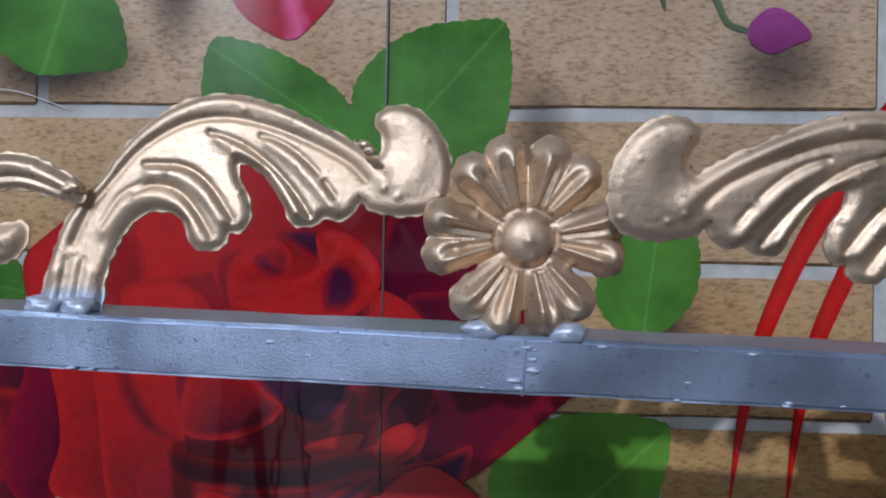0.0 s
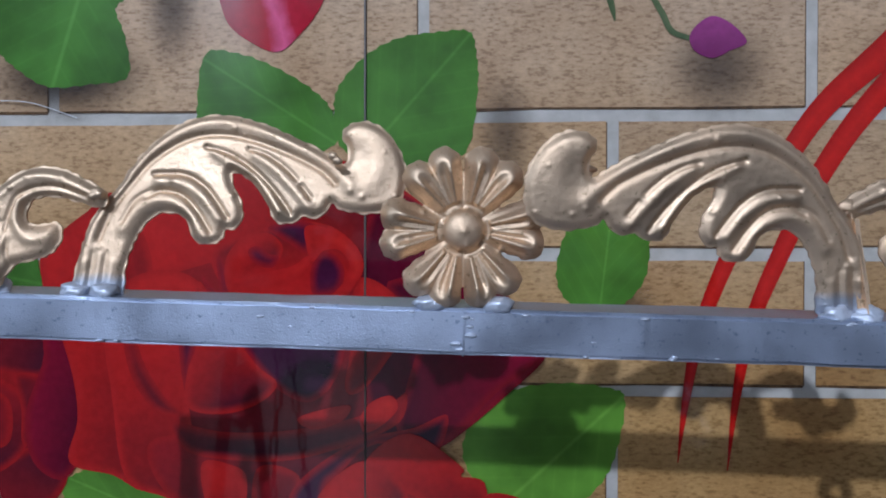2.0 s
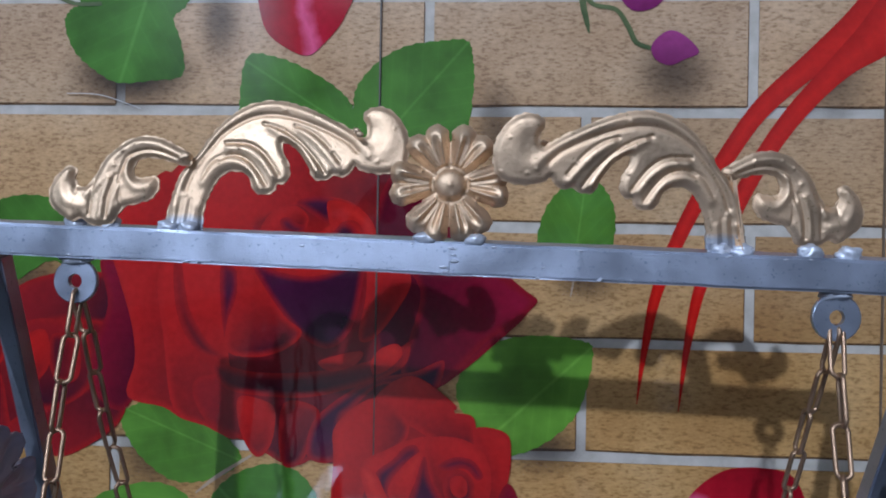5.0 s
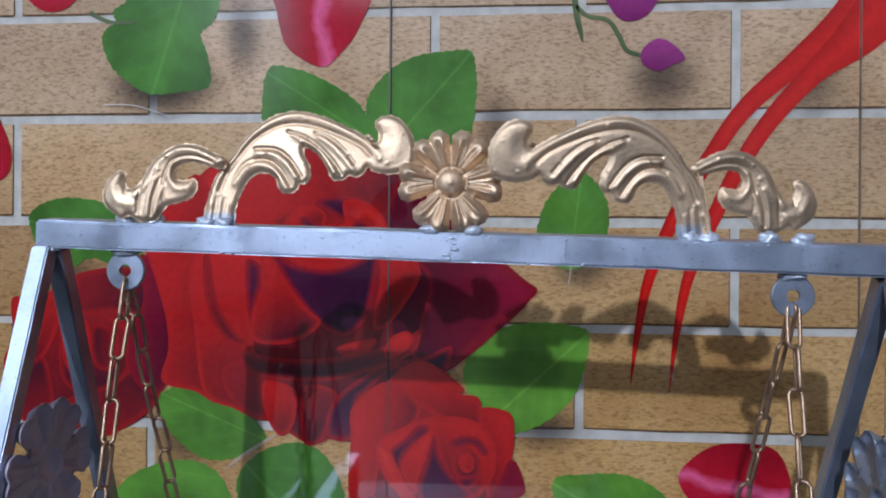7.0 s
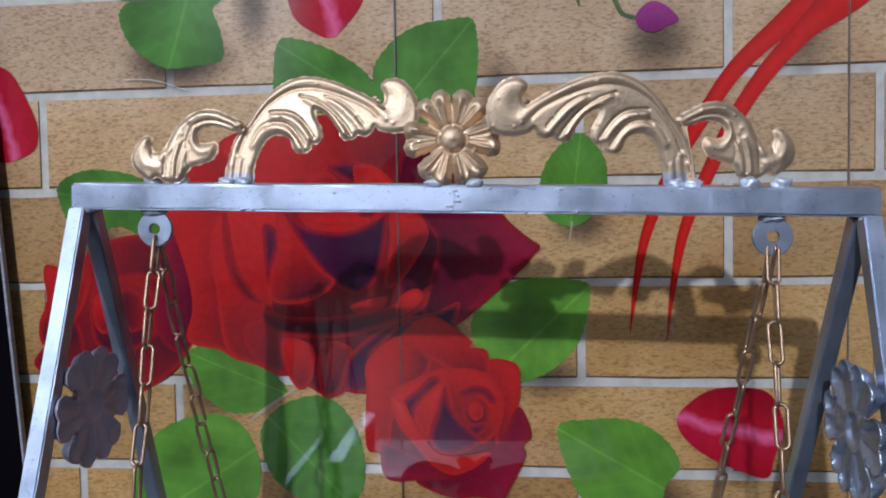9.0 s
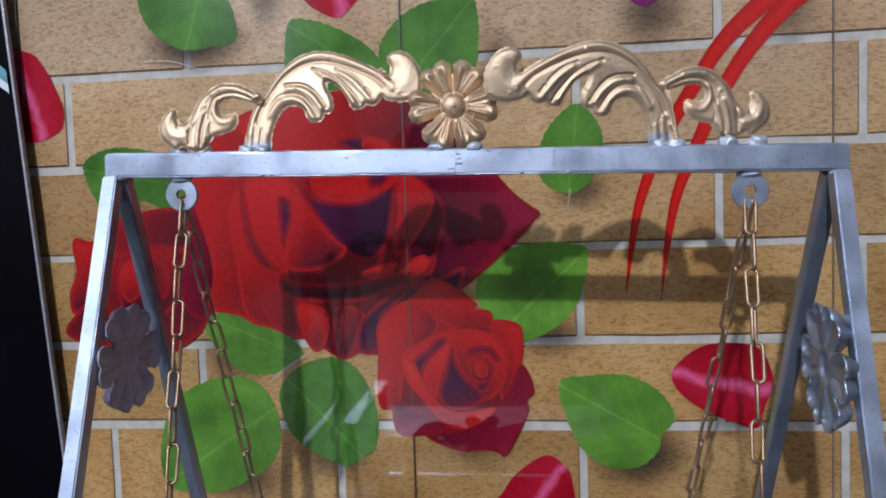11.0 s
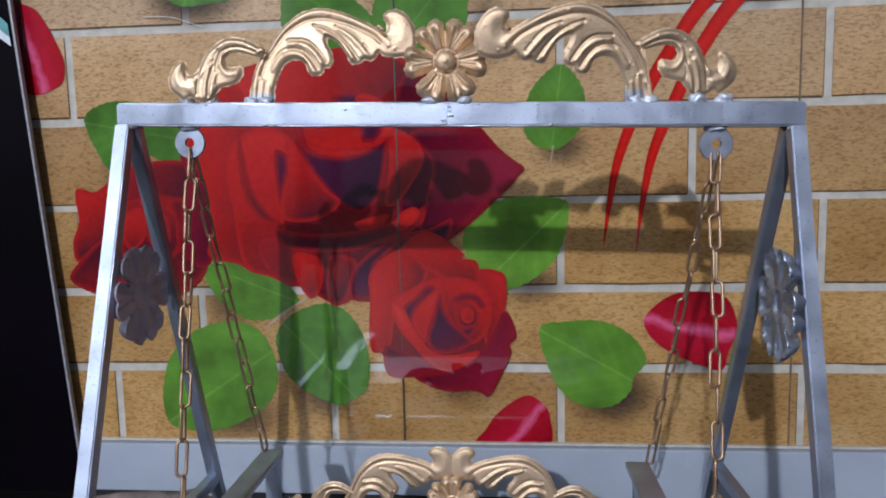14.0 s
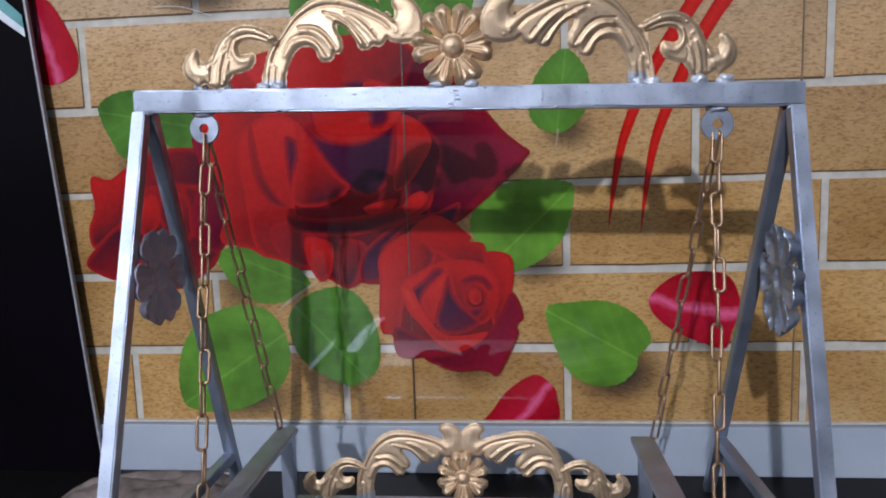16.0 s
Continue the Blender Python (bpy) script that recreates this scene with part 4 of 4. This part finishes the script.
def flower_mesh(name, mat, cell=0.00055):
    """A flower of six two-lobed petals round a boss, pressed from sheet."""
    g = np.arange(-0.039, 0.0391, cell)
    gx, gz = np.meshgrid(g, g, indexing="ij")
    sd, rise = np.hypot(gx, gz) - 0.013, np.zeros(gx.shape)
    for deg in (0, 62, 118, 180, 242, 298):
        a = radians(deg)
        u, v = gx * math.cos(a) + gz * math.sin(a), -gx * math.sin(a) + gz * math.cos(a)
        petal = np.full(gx.shape, 9.0)
        for s in (-1, 1):
            for k in np.linspace(0, 1, 12):
                petal = np.minimum(petal, np.hypot(u - (0.009 + 0.0185 * k), v - s * (0.0016 + 0.0043 * k)) - (0.0046 + 0.0028 * k))
        sd = np.minimum(sd, petal)
        inside = np.clip(-petal / 0.006, 0, 1)
        hump = 0.0053 * inside * (2 - inside)
        width = np.clip(0.0032 + (u - 0.009) * 0.44, 0.003, 0.0125)
        hump += 0.0019 * np.cos(3 * math.pi * np.clip(v / width, -1, 1)) * inside * np.clip((0.030 - u) / 0.006, 0, 1)
        rise = np.maximum(rise, hump)
    r = np.hypot(gx, gz)
    rise = rise * (0.5 + 0.85 * np.clip(r / 0.027, 0, 1))
    rise = np.where(r < 0.0118, np.minimum(rise, 0.0035 - 0.0016 * np.exp(-((r - 0.0105) / 0.0014) ** 2)), rise)
    rise = np.maximum(rise, np.where(r < 0.0085, 0.0035 + 0.006 * np.sqrt(np.clip(1 - (r / 0.0085) ** 2, 0, 1)), 0))
    rise += 0.0012 * np.exp(-(r / 0.0016) ** 2)
    return relief(name, gx, gz, sd, rise, cell, mat, 0.0012, 0.00012)


SCROLL_MESH = pressed("scroll", mat=GOLD, **SCROLL)
SIDE_MESH = pressed("side_scroll", mat=GOLD_PLAIN, edge=0.0038, dome=0.0023, **SIDE)
FLOWER_MESH = flower_mesh("flower", GOLD_PLAIN)
PLATE_MESH = flower_mesh("side_flower", SILVER, 0.0009)
SHADED_PLATE_MESH = flower_mesh("side_flower", SHADED_SILVER, 0.0009)


def placed(name, me, parent, at, turn=0.0, scale=1.0, flip=False, label=""):
    ob = part(name, me, None, parent, label)
    ob.location = at
    ob.rotation_euler = (0, radians(-turn), 0)
    ob.scale = (-scale if flip else scale, scale, scale)
    return ob


def weld(parent, at, r, tall=0.55):
    """A small puddled weld bead painted silver."""
    bm = bmesh.new()
    bmesh.ops.create_icosphere(bm, subdivisions=3, radius=r)
    for v in bm.verts:
        v.co = Vector((v.co.x * 1.5, v.co.y, v.co.z * tall)) * (1 + 0.4 * noise.noise(v.co * 420 + Vector(at) * 40)) + Vector(at)
    for f in bm.faces:
        f.smooth = True
    return part("weld_bead", bm, WELD, parent)


# ---- the swing stand ----
BAR_Y, BAR_TOP, SLOPE = 0.2926, 0.4774, -0.027
stand = tagged(new("swing_stand"), "silver-painted steel swing stand with gold scroll ornaments on the floor", "swing stand")
stand.location = (0.004, BAR_Y, 0.0)


def bar_z(x):
    return BAR_TOP + SLOPE * x


tube = beam((-0.292, 0, bar_z(-0.292) - 0.0097), (0.293, 0, bar_z(0.293) - 0.0097), 0.0194, 0.0194, (0, 1, 0), 0.0015, 0.00042)
for v in tube.verts:
    # the tube's upper side slopes down towards the front
    v.co.z += 0.14 * (v.co.y + 0.0097) * max(0.0, min(1.0, (v.co.z - bar_z(v.co.x)) / 0.0194 + 1))
part("top_bar", tube, SILVER, stand, "silver-painted square steel tube with a welded joint")
LEGS = [((-0.2865, -0.006), (-0.2835, 0.130)), ((-0.283, 0.002), (-0.281, 0.442)), ((0.286, -0.006), (0.2865, 0.172)), ((0.285, 0.004), (0.2865, 0.512))]
for (x0, dy), (x1, y1) in LEGS:
    part("leg", beam((x0, dy, bar_z(x0) - 0.020), (x1, y1 - BAR_Y, 0.0), 0.0122, 0.0122, (0, 1, 0), 0.001, 0.0002), SILVER, stand)
for (front, back) in ((LEGS[0], LEGS[1]), (LEGS[2], LEGS[3])):
    z = 0.082
    k = 1 - z / (BAR_TOP - 0.02)
    a = [front[0][0] + (front[1][0] - front[0][0]) * k, front[0][1] + (front[1][1] - BAR_Y - front[0][1]) * k]
    b = [back[0][0] + (back[1][0] - back[0][0]) * k, back[0][1] + (back[1][1] - BAR_Y - back[0][1]) * k]
    part("side_rail", beam((a[0], a[1], z), (b[0], b[1], z), 0.012, 0.012, (0, 0, 1), 0.001), SILVER, stand)
for x in (-0.286, 0.288):
    weld(stand, (x - math.copysign(0.003, x), -0.006, bar_z(x) - 0.0205), 0.0042)
    weld(stand, (x, 0.006, bar_z(x) - 0.0205), 0.005)
part("weld_seam", beam((0.0, -0.0099, bar_z(0) - 0.0198), (0.0005, -0.0099, bar_z(0) + 0.0002), 0.0013, 0.0012, (0, 1, 0), 0.0004, 0.0003), SILVER, stand)
for dx, dz, r in ((-0.0028, -0.0145, 0.0016), (0.0034, -0.011, 0.0018), (-0.0012, -0.017, 0.0013), (0.003, -0.0075, 0.0012), (0.0012, -0.0035, 0.0014)):
    weld(stand, (dx, -0.0097, bar_z(0) + dz), r)
drops = random.Random(12)
for k in range(26):
    x = drops.uniform(-0.27, 0.27)
    weld(stand, (x, -0.0094, bar_z(x) - drops.choice((0.0012, 0.0018, 0.0175, 0.0185, drops.uniform(0.003, 0.016)))), drops.uniform(0.0006, 0.0013))
for flip in (False, True):
    s = 1 if flip else -1
    x, low = (0.1630, 0.4765) if flip else (-0.1650, 0.4825)
    great = placed("scroll", SCROLL_MESH, stand, (x, -0.002, low), 0, 1.0, flip, "gold-painted pressed metal acanthus scroll")
    great.rotation_euler = (radians(9 if flip else -5), 0, radians(5 if flip else 2.5))
    great.scale.z = 0.98 if flip else 1.025
    curl = placed("side_scroll", SIDE_MESH, stand, (s * 0.1645, -0.004, low + 0.0405), 0, 1.0, flip, "gold-painted pressed metal curl")
    curl.rotation_euler = (radians(5 if flip else -3), 0, radians(6 if flip else 3))
    for dx in (-0.006, 0.007):
        weld(stand, (x + dx, -0.004, bar_z(x) + 0.0022), 0.0042, 0.9)
    for dx in (0.208, 0.229):
        weld(stand, (s * dx, -0.004, bar_z(s * dx) + 0.0025), 0.0046, 1.15)
    weld(stand, (s * 0.1605, -0.005, low + 0.044), 0.0028, 1.0).data.materials[0] = GOLD_PLAIN
    for dx, dz in ((0.1105, 0.0585), (0.1085, 0.0605)):
        weld(stand, (x - s * dx, -0.003, low + dz), 0.0017, 1.0).data.materials[0] = GOLD_PLAIN
post_x = 0.1690
part("post", beam((post_x, -0.0045, bar_z(post_x) - 0.0002), (post_x - 0.0075, -0.0065, bar_z(post_x) + 0.045), 0.0054, 0.0054, (0, 1, 0), 0.0024, 0.0004), GOLD_PLAIN, stand, "short gold-painted rod beside the scroll")
weld(stand, (post_x, -0.004, bar_z(post_x) + 0.001), 0.005)
placed("flower", FLOWER_MESH, stand, (0.0, -0.0085, bar_z(0) + 0.0338), 0, 1.0, False, "gold-painted pressed metal flower").rotation_euler = (radians(6), 0, radians(5))
for dx in (-0.014, 0.015):
    weld(stand, (dx, -0.0065, bar_z(dx) + 0.002), 0.0046, 0.85)
for s, y, z in ((-1, 0.282, 0.315), (1, 0.284, 0.303)):
    ob = placed("side_flower", SHADED_PLATE_MESH if s < 0 else PLATE_MESH, stand, (s * 0.276 - 0.002, y - BAR_Y, z), 0, 1.36 if s > 0 else 1.27, False, "silver-painted pressed metal flower plate")
    ob.rotation_euler = (0, 0, radians(85 if s > 0 else -90))


def eye_plate(x):
    """A round steel washer welded under the bar."""
    bm = bmesh.new()
    n, ro, ri, t = 28, 0.0138, 0.0044, 0.0017
    rings = []
    for r, y in ((ri, -t), (ro - 0.0006, -t), (ro, -t + 0.0006), (ro, t - 0.0006), (ro - 0.0006, t), (ri, t)):
        rings.append([bm.verts.new((x + r * math.cos(2 * math.pi * k / n), y, bar_z(x) - 0.0338 + r * math.sin(2 * math.pi * k / n))) for k in range(n)])
    for a, b in zip(rings, rings[1:] + rings[:1]):
        for k in range(n):
            bm.faces.new((a[k], a[(k + 1) % n], b[(k + 1) % n], b[k]))
    return part("eye_plate", bm, SILVER, stand, "round silver-painted eye plate with a hole")


EYES = (-0.2302, 0.2245)
for x in EYES:
    eye_plate(x)
    weld(stand, (x, 0.0, bar_z(x) - 0.0205), 0.006)


# ---- chains ----
def link_mesh(long=0.0315, wide=0.0108, wire=0.00138):
    n, m = 22, 8
    r = wide / 2 - wire
    straight = long / 2 - wire - r
    path = []
    for k in range(n):
        t = 2 * math.pi * k / n
        path.append(Vector((r * math.cos(t), 0, r * math.sin(t) + (straight if math.sin(t) >= 0 else -straight))))
    verts, faces = [], []
    for k, p in enumerate(path):
        d = (path[(k + 1) % n] - path[k - 1]).normalized()
        side = d.cross(Vector((0, 1, 0))).normalized()
        for j in range(m):
            a = 2 * math.pi * j / m
            verts.append(p + side * (wire * math.cos(a)) + Vector((0, wire * math.sin(a), 0)))
    for k in range(n):
        for j in range(m):
            faces.append((k * m + j, (k + 1) % n * m + j, (k + 1) % n * m + (j + 1) % m, k * m + (j + 1) % m))
    return mesh_of("link", verts, faces, BRONZE, True)


LINK = link_mesh()
PITCH = 0.0315 - 2 * 0.00138 - 0.0006
rng = random.Random(7)


def chain(top, bottom, label, first=0):
    top, bottom = Vector(top), Vector(bottom)
    ob = tagged(new("swing_chain"), label, "chain", "chains of the swing")
    ob.location = top
    run = bottom - top
    n = max(2, round(run.length / PITCH))
    down = run.normalized()
    base = down.to_track_quat("-Z", "Y").to_matrix()
    for k in range(n):
        sag = Vector((0.0012 * math.sin(k * 1.9 + first), 0, 0))
        o = part("link", LINK, None, ob)
        spin = radians((80 if (k + first) % 2 else 8) + rng.uniform(-14, 14))
        o.matrix_local = Matrix.Translation(down * ((k + 0.5) * run.length / n) + sag) @ (base @ Matrix.Rotation(spin, 3, "Z") @ Matrix.Rotation(radians(rng.uniform(-3, 3)), 3, "Y")).to_4x4()
    return ob


EYE_L, EYE_R = (0.004 + EYES[0], BAR_Y, bar_z(EYES[0]) - 0.0395), (0.004 + EYES[1], BAR_Y, bar_z(EYES[1]) - 0.0395)
ARM_L, ARM_R, ARM_Z = -0.212, 0.200, 0.118
SEAT_BACK, SEAT_FRONT = 0.400, 0.148
hang = "bronze-painted steel chain hanging from the stand to the seat"
chain(EYE_L, (ARM_L + 0.0005, 0.200, ARM_Z + 0.004), hang, 1)
chain(EYE_L, (ARM_L, SEAT_BACK, ARM_Z + 0.004), hang, 0)
chain(EYE_R, (ARM_R + 0.008, 0.200, ARM_Z - 0.004), hang, 0)
chain(EYE_R, (ARM_R, SEAT_BACK, ARM_Z - 0.006), hang, 1)

# ---- the hanging seat ----
seat = tagged(new("hanging_bench"), "silver-painted steel swing seat with gold scroll backrest hanging on chains", "swing seat")
seat.location = (-0.006, 0.30, 0.02)


def sp(x, y, z):
    return (x + 0.006, y - 0.30, z - 0.02)


part("seat_plate", box(*[v for a in zip(sp(-0.19, SEAT_FRONT, 0.068), sp(0.18, 0.325, 0.074)) for v in a], 0.001), SEAT_PAINT, seat, "pale silver-painted sheet seat")
for x, dz in ((ARM_L + 0.008, 0.0), (ARM_R - 0.012, -0.008)):
    z = ARM_Z + dz
    part("arm", beam(sp(x, SEAT_BACK + 0.004, z), sp(x, SEAT_FRONT, z), 0.024, 0.006, (0, 0, 1), 0.001), SILVER, seat)
    part("back_post", beam(sp(x + 0.002, SEAT_BACK - 0.006, z - 0.003), sp(x + 0.002, SEAT_BACK - 0.006, 0.02), 0.014, 0.012, (0, 1, 0), 0.001), SILVER, seat)
    part("front_post", beam(sp(x + 0.002, SEAT_FRONT + 0.006, z - 0.003), sp(x + 0.002, SEAT_FRONT + 0.006, 0.02), 0.014, 0.012, (0, 1, 0), 0.001), SILVER, seat)
part("back_rail", beam(sp(-0.198, SEAT_BACK - 0.006, 0.037), sp(0.186, SEAT_BACK - 0.006, 0.037), 0.012, 0.012, (0, 1, 0), 0.001), SILVER, seat)
for flip in (False, True):
    s = 1 if flip else -1
    x = -0.006 + s * 0.1105
    placed("scroll", SCROLL_MESH, seat, sp(x, SEAT_BACK - 0.008, 0.043), -11 * s, 0.90, flip, "gold-painted pressed metal acanthus scroll")
    placed("side_scroll", SIDE_MESH, seat, sp(x - s * 0.0, SEAT_BACK - 0.008, 0.076), 2 * s, 0.88, flip, "gold-painted pressed metal curl")
placed("flower", FLOWER_MESH, seat, sp(-0.006, SEAT_BACK - 0.010, 0.071), 30, 0.82, False, "gold-painted pressed metal flower")

# ---- things beside the swing ----
board = tagged(new("dark_board"), "tall black board with pale metal edge against the wall", "board")
board.location = (-0.5165, 0.545, 0.0)
board.rotation_euler = (0, radians(-4.4), 0)
part("board_face", box(-0.62, -0.0035, -0.004, 0.002, 0.0, 1.15, 0.002), BOARD, board)
part("metal_edge", box(-0.0035, 0.0, -0.005, 0.002, 0.0, 1.15, 0.0015), BOARD_EDGE, board, "thin pale metal edge strip")
# two slanted patches by the board's edge, teal over pale
for mat, pts in ((TEAL, ((-0.06, 0.655), (-0.007, 0.605), (-0.007, 0.622), (-0.06, 0.68))), (PALE, ((-0.06, 0.64), (-0.007, 0.594), (-0.007, 0.605), (-0.06, 0.655)))):
    part("board_patch", mesh_of("board_patch", [(x, -0.0058, z) for x, z in pts], [(0, 1, 2, 3)], mat), None, board)

bm = bmesh.new()
bmesh.ops.create_grid(bm, x_segments=48, y_segments=24, size=0.5)
for v in bm.verts:
    x, y = v.co.x, v.co.y
    edge = max(0.0, 1 - (2 * abs(x)) ** 4) * max(0.0, 1 - (2 * abs(y)) ** 4)
    h = (0.017 + 0.014 * noise.noise(Vector((x * 3, y * 6, 2.0))) + 0.010 * abs(noise.noise(Vector((x * 9 + y * 7, y * 3, 5.0))))) * edge
    v.co = Vector((x * 0.22, y * 0.085 + 0.25 * x * 0.22, 0.0015 + max(0.0, h)))
for f in bm.faces:
    f.smooth = True
cloth = tagged(part("crumpled_cloth", bm, CLOTH, None), "crumpled brown-grey cloth lying on the black floor", "cloth")
cloth.location = (-0.42, 0.475, 0.0)

bm = bmesh.new()
bmesh.ops.create_uvsphere(bm, u_segments=24, v_segments=10, radius=1)
for v in bm.verts:
    v.co = Vector((v.co.x * 0.026, v.co.y * 0.016, 0.006 + v.co.z * 0.006))
for f in bm.faces:
    f.smooth = True
dish = tagged(part("white_lid", bm, DISH, None), "small oval white lid lying on the black floor by the wall", "lid")
dish.location = (-0.345, 0.525, 0.0)

# loose thread stuck to the wall
run = curve_through([(-0.402, 0.5575, 0.625), (-0.365, 0.556, 0.623), (-0.325, 0.5575, 0.610)], False, 8)
verts, faces = [], []
for k, p in enumerate(run):
    for a in range(5):
        t = 2 * math.pi * a / 5
        verts.append((p[0], p[1] + 0.00035 * math.cos(t), p[2] + 0.00035 * math.sin(t)))
    if k:
        faces += [((k - 1) * 5 + a, (k - 1) * 5 + (a + 1) % 5, k * 5 + (a + 1) % 5, k * 5 + a) for a in range(5)]
tagged(part("loose_thread", mesh_of("loose_thread", verts, faces, DISH), None, None), "fine white thread stuck to the printed wall", "thread")

# ---- bricks of the print, one by one ----
ROWS = [(0.068, 0.163, 1), (0.176, 0.266, 0), (0.2785, 0.379, 1), (0.3895, 0.490, 0), (0.5025, 0.604, 1), (0.616, 0.7175, 0), (0.728, 0.829, 1), (0.840, 0.940, 0), (0.951, 1.05, 1)]
STEP, GAP = 0.3145, 0.0052


def brick(x0, x1, z0, z1):
    """A thin raised slab with slightly uneven sides and a dark lower rim, its printed shadow."""
    k = 7
    top, low = [], []
    for i in range(k + 1):
        x = x0 + (x1 - x0) * i / k
        top.append((x, z1 - 0.0009 * noise.noise(Vector((x * 30, z1 * 9, 1)))))
        low.append((x, z0 + 0.0009 * noise.noise(Vector((x * 30, z0 * 9, 4)))))
    yf, yb = PRINT_Y - 0.0009, PRINT_Y + 0.0005
    n = k + 1
    verts = [(x, yf, z) for x, z in low] + [(x, yf, z) for x, z in top] + [(x, yb, z) for x, z in low] + [(x, yb, z) for x, z in top]
    faces = [(i, i + 1, n + i + 1, n + i) for i in range(k)]
    rim = [(2 * n + i, 2 * n + i + 1, i + 1, i) for i in range(k)] + [(n + i, n + i + 1, 3 * n + i + 1, 3 * n + i) for i in range(k)] + [(2 * n, 0, n, 3 * n), (k, 2 * n + k, 3 * n + k, n + k)]
    # dark shadow line of the print, under the brick and along one end
    d = 0.003
    base = len(verts)
    verts += [(x, yf + 0.0002, z - d * (0.7 + 0.6 * noise.noise(Vector((x * 80, z * 5, 8))))) for x, z in low] + [(x, yf + 0.0002, z + 0.0006) for x, z in low]
    line = [(base + i, base + i + 1, base + n + i + 1, base + n + i) for i in range(k)]
    side = len(verts)
    verts += [(x1 - 0.0004, yf + 0.0002, z0 - 0.001), (x1 + 0.0012, yf + 0.0002, z0 - 0.001), (x1 + 0.0009, yf + 0.0002, z1), (x1 - 0.0004, yf + 0.0002, z1)]
    line.append((side, side + 1, side + 2, side + 3))
    me = mesh_of("brick", verts, faces + rim + line, BRICK)
    me.materials.append(BRICK_EDGE_SHADE)
    for p in me.polygons[len(faces):]:
        p.material_index = 1
    return part("brick", me, None, WALL)


for z0, z1, odd in ROWS:
    step = 0.2965 if z0 < 0.1 else STEP
    x = (0.1225 if odd else -0.033) - 3 * step
    while x < 0.95:
        brick(x + GAP, x + step - GAP, z0, z1)
        x += step
